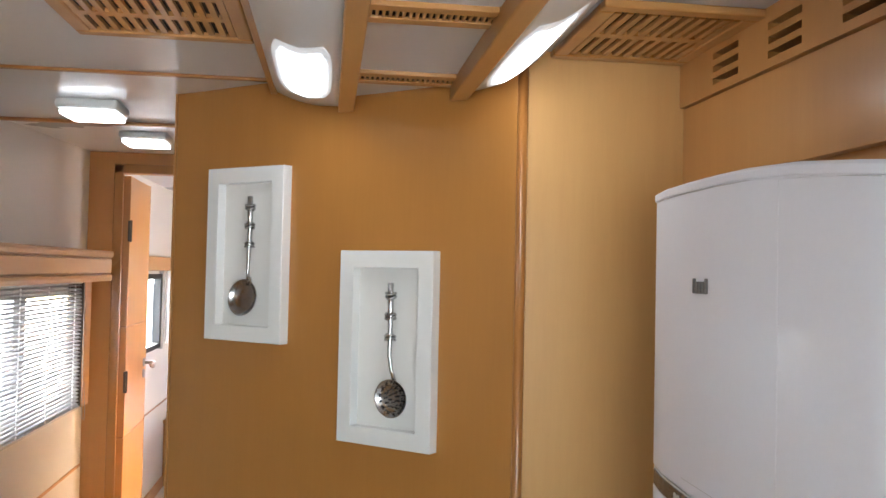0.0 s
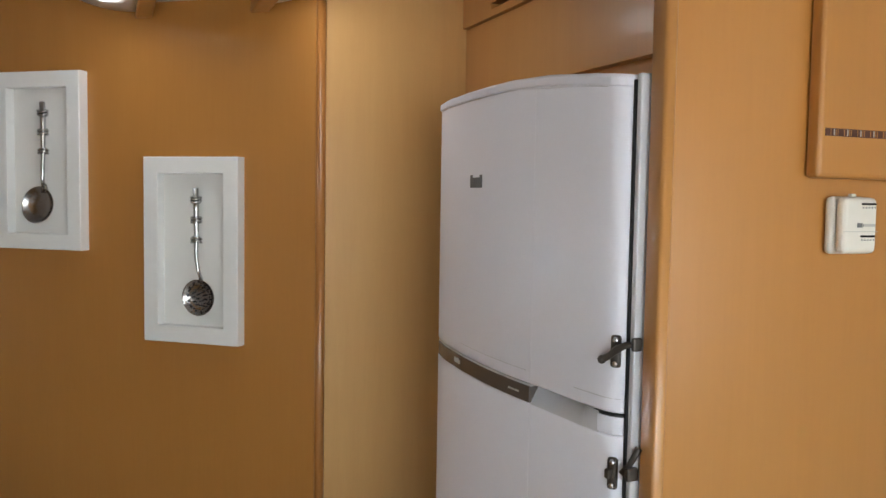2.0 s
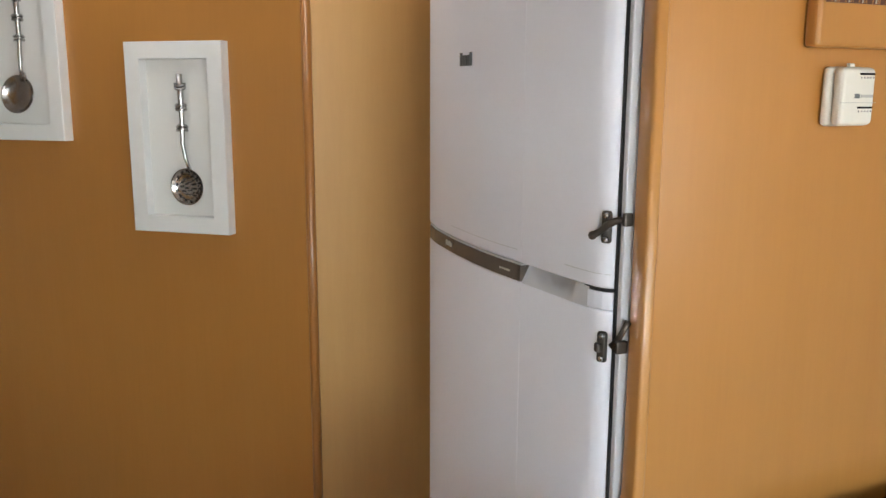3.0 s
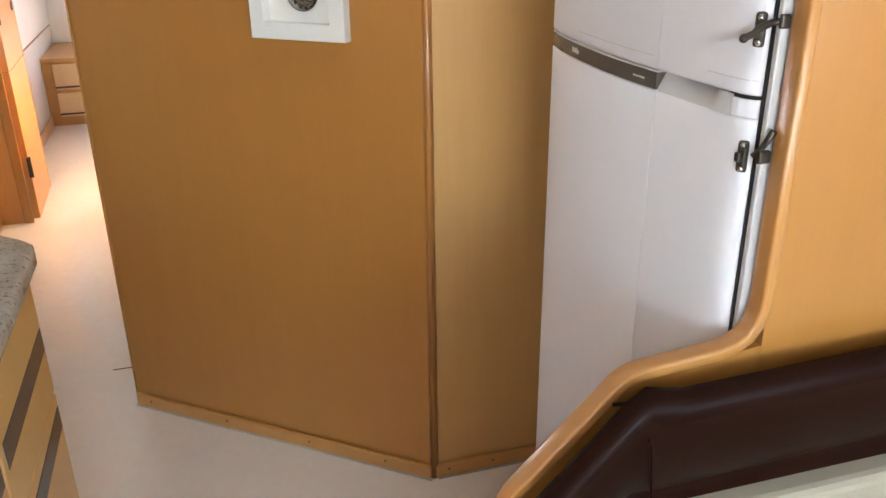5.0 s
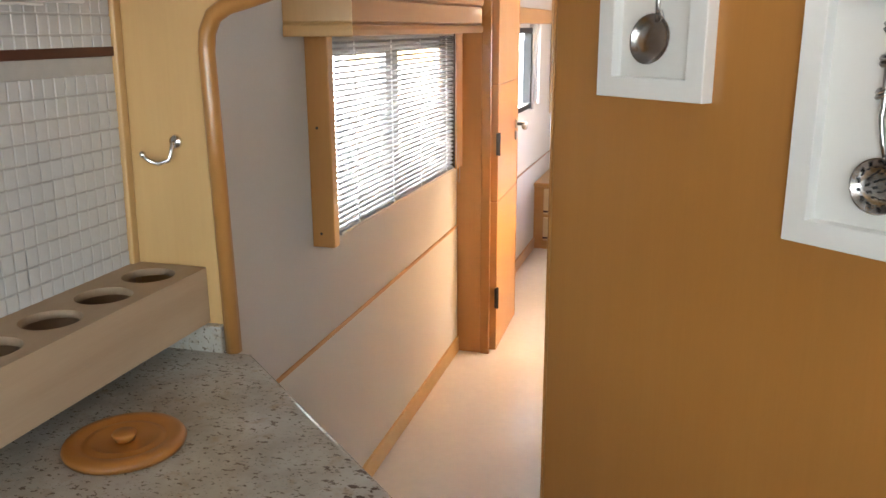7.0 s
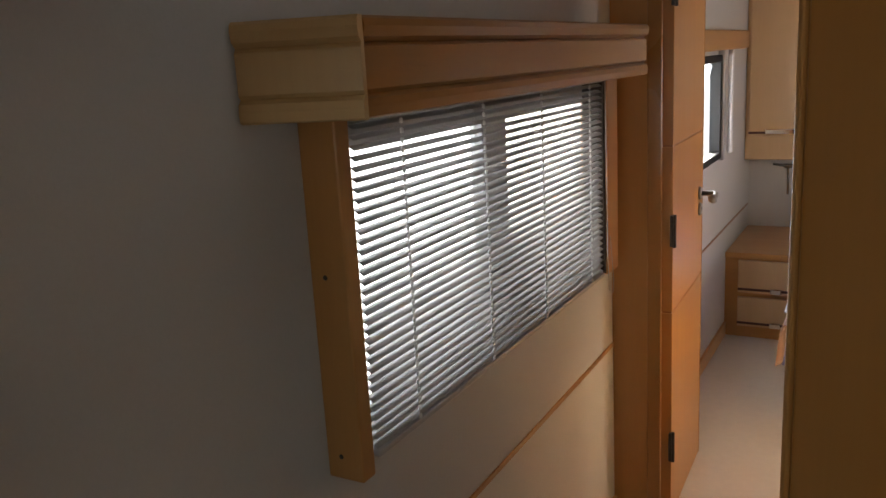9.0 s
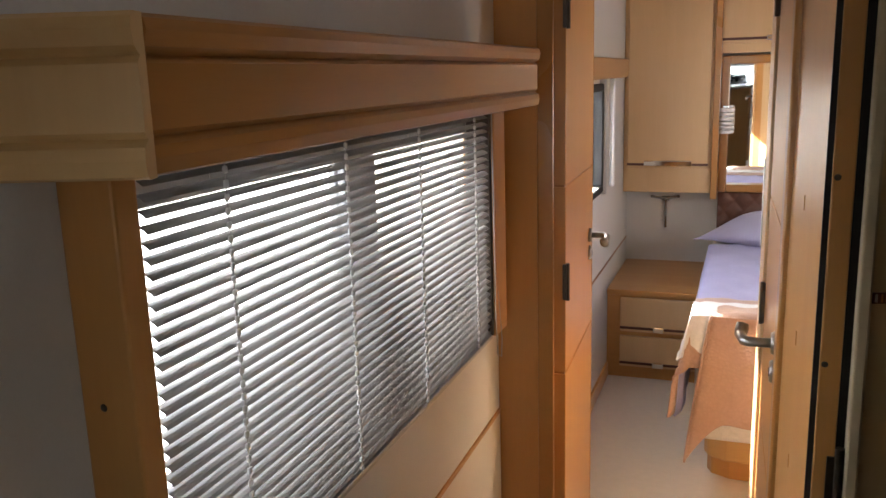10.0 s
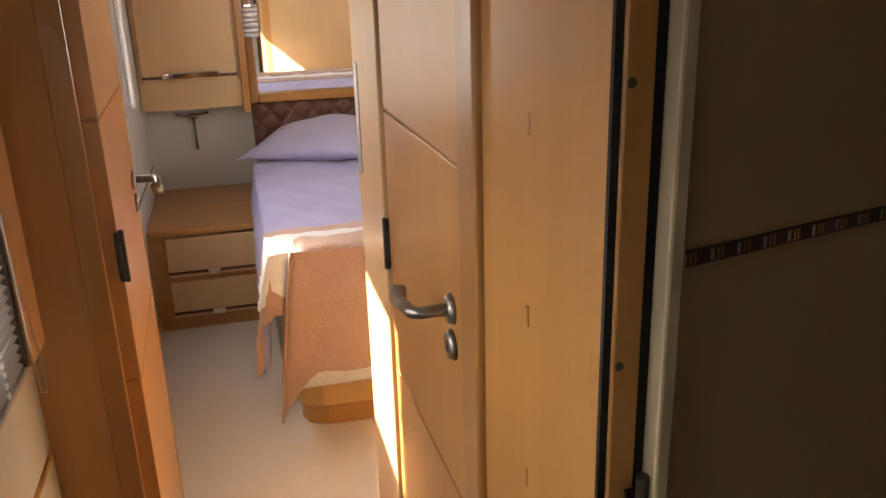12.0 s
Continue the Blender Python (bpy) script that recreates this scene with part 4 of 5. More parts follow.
# ---- corridor window with blind ----
def corridor_window():
    y0, y1, z0, z1 = W1
    ob = thing("window_1", (XL, (y0 + y1) / 2, z0), "sliding corridor window with white frame", "window", kind="structure")
    xg = XL - 0.006
    for b in ((xg - 0.012, y0, z0, xg + 0.012, y1, z0 + 0.03), (xg - 0.012, y0, z1 - 0.05, xg + 0.012, y1, z1), (xg - 0.012, y0, z0 + 0.03, xg + 0.012, y0 + 0.03, z1 - 0.05), (xg - 0.012, y1 - 0.05, z0 + 0.03, xg + 0.012, y1, z1 - 0.05), (xg - 0.014, 3.235, z0 + 0.03, xg + 0.014, 3.345, z1 - 0.05)):
        part("frame_bar", box(*b, 0.002), ALU, ob)
    for a, b in ((y0 + 0.03, 3.235), (3.345, y1 - 0.05)):
        g = part("pane", box(xg - 0.002, a, z0 + 0.03, xg + 0.002, b, z1 - 0.05), GLASS, ob)
        g.visible_shadow = False


corridor_window()
setting("trim_window_left", box(XL, 2.690, 0.876, -0.808, 2.722, 1.42, 0.003), MAPLE, "light wooden window casing", "trim")
# dark strip added where only shade falls between blind and casing
setting("trim_window_seal", box(-0.86, 3.798, 0.905, -0.806, 3.8145, 1.412), CAVITY_SHADE, "dark strip standing in for shadow beside blind", "trim")
setting("trim_window_right", box(XL, 3.815, 0.90, -0.80, 3.90, 1.42, 0.003), MAPLE, "light wooden window casing", "trim")
for zz in (0.912, 1.182):
    s = thing("screw", (-0.845, 2.689, zz), "small dark screw in window casing", "screw", "screws of window casing")
    part("head", lathe([(0.0005, 0.0015), (0.003, 0.001), (0.004, 0)], (0, 0, 0), 10, Matrix.Translation((-0.845, 2.690, zz)) @ pose(0, 0, 0, 90, 0, 0)), DARKMETAL, s)


def blind():
    ob = thing("venetian_blind", (-0.815, 3.27, 1.40), "white venetian blind with half-open slats", "blind")
    ya, yb = 2.728, 3.795
    part("head_rail", box(-0.835, ya, 1.392, -0.805, yb, 1.412, 0.002), ALU, ob)
    n = 33
    prof = [(-0.0085, -0.001), (-0.004, 0.0008), (0.0, 0.0014), (0.004, 0.0008), (0.0085, -0.001)]
    tilt = radians(19)
    me = None
    for k in range(n):
        z = 0.917 + k * 0.01465
        if me is None:
            bm = bmesh.new()
            rows = [[bm.verts.new((c * math.cos(tilt) + h * math.sin(tilt), y, -c * math.sin(tilt) + h * math.cos(tilt))) for c, h in prof] for y in (ya - 3.26, yb - 3.26)]
            for i in range(4):
                bm.faces.new((rows[0][i], rows[1][i], rows[1][i + 1], rows[0][i + 1]))
            me = bpy.data.meshes.new("slat")
            bm.to_mesh(me)
            bm.free()
            me.materials.append(SLAT)
        sl = new("slat", me)
        sl.parent = ob
        sl.matrix_basis = Matrix.Translation(Vector((-0.815, 3.26, z)) - ob.matrix_basis.translation)
    part("bottom_rail", box(-0.827, ya, 0.900, -0.803, yb, 0.911, 0.003), ALU, ob)
    # white dots added for the light that cords catch at each slat
    glint = bpy.data.meshes.new("ladder_knot")
    kb = box(-0.0016, -0.0032, -0.0040, 0.0020, 0.0032, 0.0040, 0.0009, 1)
    kb.to_mesh(glint)
    kb.free()
    glint.materials.append(FRAME_WHITE)
    for y in (2.852, 3.13, 3.40, 3.70):
        for x in (-0.8245, -0.8055):
            part("ladder_cord", tube([(x, y, 0.905), (x, y, 1.40)], 0.0008, 5), SLAT, ob)
        for k in range(n):
            kn = new("ladder_knot", glint)
            kn.parent = ob
            kn.matrix_basis = Matrix.Translation(Vector((-0.8055, y, 0.9145 + k * 0.01465)) - ob.matrix_basis.translation)
    part("pull_cord", tube([(-0.80, 3.80, 1.40), (-0.798, 3.802, 0.95), (-0.797, 3.81, 0.86), (-0.797, 3.84, 0.845), (-0.799, 3.853, 0.88), (-0.80, 3.83, 1.0)], 0.0013, 5), SLAT, ob)


blind()


def valance():
    """Profiled wooden pelmet over the blind, returned to the wall at its near end."""
    ob = thing("window_valance", (-0.79, 3.28, 1.41), "profiled stained maple pelmet over blind", "pelmet")
    z0, h = 1.402, 0.122

    def mould(base, sign):
        """Two rounded beads with a flat board between them, cut by narrow grooves."""
        steps = ((0.0, 0.000), (0.0, 0.013), (0.02, 0.018), (0.12, 0.020), (0.20, 0.018), (0.225, 0.013), (0.245, 0.010), (0.265, 0.013), (0.29, 0.0155), (0.70, 0.0155), (0.725, 0.013), (0.745, 0.010), (0.765, 0.014), (0.80, 0.020), (0.90, 0.023), (0.97, 0.021), (1.0, 0.016), (1.0, 0.000))
        return [(base + sign * d, z0 + h * k) for k, d in steps]
    part("front_board", prism(mould(-0.742, 1), "y", 2.645, 3.905), TRIM_Y, ob)
    mr = Matrix.Translation((-0.7215, 2.6445, 0)) @ pose(0, 0, 0, 0, 0, 18)
    part("return_board", prism(mould(0.0, -1), "x", -0.158, 0.0, 0, 1, mr), PALE, ob, "paler return board")
    part("top_board", box(XL, 2.66, 1.500, -0.743, 3.905, 1.514), MAPLE_Y, ob)


valance()

# ---- end of the corridor: bedroom doorway and side room ----
L4 = RISE
setting("wall_bedroom_partition", join(box(XL, 4.065, L4 - 0.05, -0.735, 4.115, 1.97), box(-0.735, 4.065, 1.865, -0.2505, 4.115, 1.97)), MAPLE, "maple veneered bedroom partition with doorway", "wall")
setting("trim_door_left", box(-0.765, 4.055, L4, -0.725, 4.0645, 1.90, 0.003), TRIM, "stained door casing", "trim")
setting("trim_door_top", box(-0.765, 4.055, 1.866, -0.2505, 4.0645, 1.905, 0.003), TRIM, "stained door casing over doorway", "trim")
setting("wall_bath_side", join(box(-0.235, 4.005, L4 - 0.05, -0.19, 4.30, 1.97), box(-0.235, 3.475, 1.885, -0.19, 4.004, 1.97)), MAPLE, "maple wall beside bedroom doorway", "wall")
setting("trim_door_right", box(-0.250, 4.012, L4, -0.2355, 4.285, 1.9, 0.003), CABINET, "pale maple door jamb beside bedroom doorway", "trim")
strike = thing("strike_plate", (-0.252, 4.24, 1.15), "white metal strike plate in door jamb", "strike plate")
part("plate", box(-0.2535, 4.225, 1.04, -0.2505, 4.255, 1.255, 0.001), STEEL, strike)


def leaf(name, m, w, h, handle_at, flip, label):
    """A door leaf: x along from the hinge, y thickness, with grooves, lever and hinges."""
    ob = thing(name, m, label, "door", kind="structure")
    t = 0.032
    cuts = [0.0, 0.66, 1.14, h]
    bms = []
    for a, b in zip(cuts, cuts[1:]):
        bms.append(box(0.001, 0, a + 0.0025, w, t, b - 0.0025, 0.0018, 2, m))
    part("leaf", join(*bms), MAPLE, ob)
    part("groove", join(*[box(0.004, 0.003, z - 0.004, w - 0.004, t - 0.003, z + 0.004, 0, 1, m) for z in cuts[1:-1]]), TRIM_Y, ob, "dark joint between door panels")
    part("edge_band", join(box(w, -0.001, 0.0, w + 0.006, t + 0.001, h, 0.001, 1, m)), TRIM, ob, "stained edge band")
    for face in (0, 1):
        y = -0.0005 if face == 0 else t + 0.0005
        s = -1 if face == 0 else 1
        lev = part("door_handle", tube([(handle_at, y, 0.940), (handle_at, y + s * 0.044, 0.940), (handle_at - 0.008, y + s * 0.052, 0.939), (handle_at - 0.05, y + s * 0.055, 0.933), (handle_at - 0.072, y + s * 0.056, 0.930), (handle_at - 0.084, y + s * 0.054, 0.935), (handle_at - 0.090, y + s * 0.052, 0.945)], 0.0095, 12, [0.0085, 0.0085, 0.009, 0.0095, 0.0105, 0.0125, 0.011], m), NICKEL, ob, "worn nickel lever handle", True)
        for z in (0.940, 0.888):
            part("rose", lathe([(0.001, 0.008), (0.018, 0.008), (0.022, 0.0)], (0, 0, 0), 20, m @ Matrix.Translation((handle_at, y, z)) @ pose(0, 0, 0, -90 * s, 0, 0)), NICKEL, lev, "", True)
        part("keyhole", box(handle_at - 0.002, y + s * 0.0085 - 0.0005, 0.880, handle_at + 0.002, y + s * 0.0085 + 0.0005, 0.895, 0, 1, m), RUBBER, lev)
    for z in (0.243, 0.902, 1.557):
        hi = part("hinge", box(-0.012, -0.004, z - 0.045, 0.002, 0.006, z + 0.045, 0.002, 2, m), DARKMETAL, ob, "dull metal hinge")
        part("pin", tube([m @ Vector((-0.003, -0.006, z - 0.047)), m @ Vector((-0.003, -0.006, z + 0.047))], 0.005, 8), DARKMETAL, hi)


# bedroom door stands open along the corridor's line; side-room door is shut
leaf("door_1", Matrix.Translation((-0.703, 4.095, L4 + 0.004)) @ pose(0, 0, 0, 0, 0, 92), 0.472, 1.80, 0.415, False, "open maple bedroom door with lever handle")
leaf("door_2", Matrix.Translation((-0.243, 4.005, L4 + 0.004)) @ pose(0, 0, 0, 0, 0, -88.8), 0.447, 1.82, 0.40, True, "closed narrow maple door with lever handle")
setting("trim_side_casing", prism([(-0.240, 3.475), (-0.240, 3.548), (-0.19, 3.548), (-0.19, 3.475)], "z", L4, 1.93, 0.006, 3), TRIM, "rounded stained casing of narrow door", "trim")
setting("wall_wide_jamb", prism([(-0.206, 3.215), (-0.230, 3.474), (-0.19, 3.474), (-0.172, 3.215)], "z", 0.02, 1.95), MAPLE, "wide maple jamb board", "wall")
for zz in (1.09, 1.285, 0.90):
    p = thing("jamb_plug", (-0.219, 3.36, zz), "small wooden plug in wide jamb", "plug", "plugs of wide jamb")
    part("cap", box(-0.2205, 3.357, zz - 0.011, -0.217, 3.363, zz + 0.011, 0.001), TRIM, p)
# side room: dark reveal, screwed batten, pale frame and beige wall with inlay
setting("trim_batten_seal", join(box(-0.2085, 3.2085, 0.02, -0.2015, 3.2145, 1.95), box(-0.1765, 3.2085, 0.02, -0.166, 3.2145, 1.95)), RUBBER, "black rubber seals beside batten", "trim")
setting("trim_batten", box(-0.2015, 3.204, 0.02, -0.1765, 3.2145, 1.95, 0.002), MAPLE, "screwed wooden batten between seals", "trim")
setting("trim_pale_frame", box(-0.166, 3.186, 0.02, -0.151, 3.2145, 1.95, 0.003), TAN, "pale edge frame of side room", "trim")
setting("wall_side_room", box(-0.151, 3.20, 0.0, 1.37, 3.23, 1.96, 0, 1, Matrix.Translation((-0.151, 3.2, 0)) @ pose(0, 0, 0, 0, 0, 13) @ Matrix.Translation((0.151, -3.2, 0))), BEIGE, "dim beige laminate wall of side room", "wall")
for zz in (1.34, 1.106, 0.80):
    s = thing("screw", (-0.1955, 3.203, zz), "small dark screw in batten", "screw", "screws of batten")
    part("head", lathe([(0.0005, 0.0015), (0.003, 0.001), (0.0042, 0)], (0, 0, 0), 10, Matrix.Translation((-0.1955, 3.204, zz)) @ pose(0, 0, 0, 90, 0, 0)), DARKMETAL, s)
hg = thing("metal_bracket", (-0.172, 3.2, 0.94), "dark metal bracket beside batten", "bracket")
part("plate", box(-0.186, 3.199, 0.90, -0.160, 3.2035, 0.985, 0.001), DARKMETAL, hg)
part("pin", tube([(-0.172, 3.196, 0.895), (-0.172, 3.196, 1.0)], 0.006, 10), DARKMETAL, hg)
MS = Matrix.Translation((-0.151, 3.2, 1.196)) @ pose(0, 0, 0, 0, 0, 13)
inlay = thing("inlay_strip", MS, "dark mosaic inlay strip on beige wall", "inlay strip")
part("band", box(0, -0.0025, -0.0068, 1.2, 0, 0.0068, 0, 1, MS), DARKWOOD, inlay)
for k in range(40):
    for j, (o, w) in enumerate(((0.004, 0.003), (0.011, 0.002), (0.016, 0.002))):
        part("inlay_piece", box(k * 0.03 + o, -0.0032, -0.0048, k * 0.03 + o + w, -0.002, 0.0048, 0, 1, MS), PRINT_PALE if j == 0 else TRIM, inlay)
setting("wall_side_room_end", box(-0.19, 3.30, 0, 1.37, 3.34, 1.97), BEIGE, "plain wall behind side room", "wall")

# ---- seat beside the fridge partition ----
seat = thing("bench_seat", (0.85, 0.8, 0), "dark brown leather dinette bench against partition", "bench")


def back_cushion(u, v):
    x = 0.368 + 1.0 * u
    a = math.pi * (0.15 + 1.0 * v)
    low = 0.017 * min(1.0, max(0.0, (x - 0.50) / 0.06))
    drop = max(0.0, (0.515 - x) / 0.135) * 0.14 - 0.02 * max(0.0, x - 0.52) / 0.85
    return (x, 0.984 - 0.055 * max(0.0, math.sin(a)) ** 0.6 - 0.012 * v, 0.842 - low - drop + (0.028 * math.cos(a) if v < 0.5 else -(0.185 - low) * (v - 0.5) * 2 + 0.028 * math.cos(a)))


part("back_cushion", thick(sheet(40, 20, back_cushion), 0.01), LEATHER, seat, "glossy dark brown leather back cushion", True)
part("seam_piping", tube([(0.492, 0.974, 0.826), (0.505, 0.955, 0.838), (0.514, 0.938, 0.828), (0.520, 0.926, 0.79), (0.522, 0.919, 0.73), (0.521, 0.915, 0.665)], 0.0028, 6), LEATHER, seat)
part("back_lower", box(0.40, 0.935, 0.44, 1.365, 0.988, 0.655, 0.015, 3), CREAM, seat, "cream lower backrest")
part("seat_cushion", box(0.40, 0.45, 0.36, 1.365, 0.935, 0.47, 0.03, 4), CREAM, seat, "cream seat cushion")
part("base", box(0.42, 0.47, 0.0, 1.365, 0.985, 0.36, 0.004), ORANGE, seat)

# thermostat and wall cupboard beside it
th = thing("thermostat", (0.975, 0.99, 1.37), "ivory plastic wall thermostat with slider scales", "thermostat")
part("base_plate", box(0.942, 0.976, 1.368, 1.004, 0.989, 1.440, 0.008, 3), PLASTIC, th)
part("cover", box(0.946, 0.960, 1.369, 1.0035, 0.9755, 1.439, 0.007, 3), PLASTIC, th)
part("cover_joint", box(0.9465, 0.9592, 1.3965, 1.0030, 0.9606, 1.3972), PRINT_PALE, th)
for zz in (1.431, 1.391):
    part("slider_slot", box(0.974, 0.9591, zz - 0.0012, 0.998, 0.9605, zz + 0.0012), BLACK, th, "black slider slot")
    for k in range(5):
        part("scale_mark", box(0.976 + k * 0.005, 0.9592, zz - 0.0055, 0.9772 + k * 0.005, 0.9605, zz - 0.0035), PRINT_GREY, th)
part("print_bar", box(0.968, 0.9592, 1.402, 0.976, 0.9605, 1.4075), PRINT_GREY, th)
part("print_bar", box(0.978, 0.9592, 1.403, 0.998, 0.9605, 1.4065), PRINT_PALE, th)
part("slider_tab", box(0.961, 0.964, 1.439, 0.969, 0.970, 1.4435, 0.001), PLASTIC, th)

cup = thing("wall_cupboard", (1.15, 0.97, 1.46), "amber wall cupboard with dark inlay strip", "cupboard")
part("door", box(0.908, 0.968, 1.462, 1.369, 0.9895, 1.90, 0.006, 3), ORANGE, cup)
band = part("inlay_band", box(0.917, 0.9672, 1.513, 1.369, 0.969, 1.5225), DARKWOOD, cup, "dark inlay strip")
for k in range(20):
    for o, w, mt in ((0.013, 0.002, PRINT_PALE), (0.0165, 0.001, TRIM), (0.0195, 0.001, TRIM), (0.008, 0.001, TRIM)):
        part("inlay_piece", box(0.917 + k * 0.022 + o, 0.9668, 1.514, 0.917 + k * 0.022 + o + w, 0.968, 1.5215), mt, band)


# ---- bedroom ----
def bedroom_window():
    y0, y1, z0, z1 = W2
    ob = thing("window_2", (XL, (y0 + y1) / 2, z0), "bedroom window with black rubber frame", "window", kind="structure")
    x = XL - 0.03
    for b in ((x, y0, z0, XL + 0.02, y1, z0 + 0.03), (x, y0, z1 - 0.03, XL + 0.02, y1, z1), (x, y0, z0 + 0.03, XL + 0.02, y0 + 0.03, z1 - 0.03), (x, y1 - 0.03, z0 + 0.03, XL + 0.02, y1, z1 - 0.03)):
        part("frame_bar", box(*b, 0.004), RUBBER, ob)
    part("inner_bar", box(XL + 0.0, y1 + 0.002, z0 - 0.01, XL + 0.03, y1 + 0.03, z1 + 0.02, 0.004), ALU, ob, "pale inner frame")
    g = part("pane", box(x + 0.01, y0 + 0.03, z0 + 0.03, x + 0.014, y1 - 0.03, z1 - 0.03), GLASS, ob)
    g.visible_shadow = False


bedroom_window()
setting("trim_bedroom_cornice", box(XL, 4.2, 1.44, XL + 0.08, 5.9, 1.52, 0.008), TRIM_Y, "stained wooden pelmet over bedroom window", "trim")
setting("baseboard_bedroom", box(XL, 4.6, L4, XL + 0.012, 5.86, L4 + 0.07, 0.003), MAPLE_Y, "wooden skirting in bedroom", "baseboard")
curtain = thing("curtain_edge", (XL + 0.04, 5.66, 1.0), "white gathered curtain beside bedroom window", "curtain")
part("cloth", thick(sheet(12, 10, lambda u, v: (XL + 0.045 + 0.010 * math.sin(u * 12 + v), 5.635 + 0.05 * u, 0.99 + 0.45 * v)), 0.002), SHEET, curtain, "", True)


def nightstand():
    ob = thing("nightstand", (-0.65, 6.15, L4), "maple nightstand with two drawers beside bed", "nightstand")
    part("body", box(XL + 0.002, 5.87, L4, -0.44, 6.515, 0.455), MAPLE_X, ob)
    part("top", box(XL + 0.002, 5.85, 0.456, -0.435, 6.515, 0.482, 0.005), MAPLE_X, ob, "polished top board")
    for z0, z1 in ((0.115, 0.262), (0.285, 0.445)):
        fr = part("drawer_front", box(-0.805, 5.85, z0, -0.455, 5.869, z1, 0.004), CABINET, ob)
        part("inlay", box(-0.805, 5.8485, z0 + 0.012, -0.455, 5.8505, z0 + 0.024), DARKWOOD, fr)
        part("handle", box(-0.655, 5.836, z0 + 0.004, -0.605, 5.8485, z0 + 0.030, 0.004), CHROME, fr, "small metal pull")


nightstand()


def wall_unit(x0, x1, z0, z1, y, label, strip_z, handle):
    ob = thing("overhead_cabinet", ((x0 + x1) / 2, 6.4, z0), label, "cabinet", "bedroom overhead cabinets")
    part("body", box(x0, y + 0.02, z0, x1, 6.518, z1, 0.003), CABINET, ob)
    part("door", box(x0 + 0.02, y, strip_z - 0.02, x1 - 0.012, y + 0.0195, z1 - 0.01, 0.004), CABINET, ob)
    part("inlay", box(x0 + 0.02, y - 0.002, strip_z - 0.006, x1 - 0.012, y + 0.001, strip_z + 0.006), DARKWOOD, ob, "dark inlay strip")
    part("handle", box(*handle, 0.004), CHROME, ob, "metal pull handle")


wall_unit(XL + 0.002, -0.447, 0.866, 1.955, 6.33, "tall maple overhead cabinet above nightstand", 1.008, (-0.765, 6.312, 1.0, -0.535, 6.328, 1.028))
wall_unit(-0.445, 0.45, 1.535, 1.955, 6.36, "maple overhead cabinet above mirror", 1.60, (-0.22, 6.342, 1.588, -0.16, 6.358, 1.612))
post = thing("cabinet_post", (-0.43, 6.4, 0.84), "stained wooden post beside mirror", "post")
part("board", box(-0.446, 6.318, 0.84, -0.415, 6.518, 1.955, 0.004), TRIM, post)
mir = thing("wall_mirror", (0.0, 6.45, 0.86), "framed mirror above bed headboard", "mirror")
part("glass", box(-0.374, -0.003, 0.0, 0.409, 0.003, 0.579, 0, 1, Matrix.Translation((0, 6.4385, 0.9055)) @ pose(0, 0, 0, 2.4, 0, 0)), MIRROR, mir, "mirror glass")
for b in ((-0.414, 6.405, 0.865, -0.375, 6.45, 1.525), (0.41, 6.405, 0.865, 0.449, 6.45, 1.525), (-0.375, 6.405, 1.485, 0.41, 6.45, 1.525), (-0.375, 6.405, 0.865, 0.41, 6.45, 0.905)):
    part("frame_bar", box(*b, 0.006), TRIM, mir)
part("mount", box(-0.40, 6.451, 0.88, 0.43, 6.519, 1.51), MAPLE, mir)
spot = thing("reading_spot", (-0.11, 6.39, 1.52), "small lit spotlight under overhead cabinet", "spotlight")
part("lamp", lathe([(0.001, -0.012), (0.028, -0.010), (0.034, 0.0), (0.034, 0.012)], (-0.11, 6.375, 1.521), 20), SPOT, spot, "glowing lamp", True)
sconce = thing("wall_sconce", (-0.39, 6.38, 1.2), "crystal bead wall sconce on mirror frame", "wall lamp")
part("back_plate", box(-0.405, 6.392, 1.17, -0.375, 6.4045, 1.29, 0.004), CHROME, sconce)
for k in range(6):
    part("bead_ring", tube([(-0.385 + 0.030 * math.cos(a), 6.362 + 0.026 * math.sin(a), 1.165 + k * 0.021) for a in (2 * math.pi * i / 16 for i in range(17))], 0.0095, 6), CRYSTAL, sconce, "", True)

cross = thing("wall_crucifix", (-0.67, 6.515, 0.64), "small metal ornament hanging on rear wall", "ornament")
part("bar", tube([(-0.745, 6.512, 0.822), (-0.67, 6.508, 0.812), (-0.60, 6.512, 0.825)], 0.007, 8), PEWTER, cross, "", True)
part("stem", tube([(-0.67, 6.510, 0.815), (-0.667, 6.510, 0.66)], 0.006, 8), PEWTER, cross, "", True)
part("fixing", box(-0.69, 6.512, 0.80, -0.65, 6.519, 0.825), PEWTER, cross)


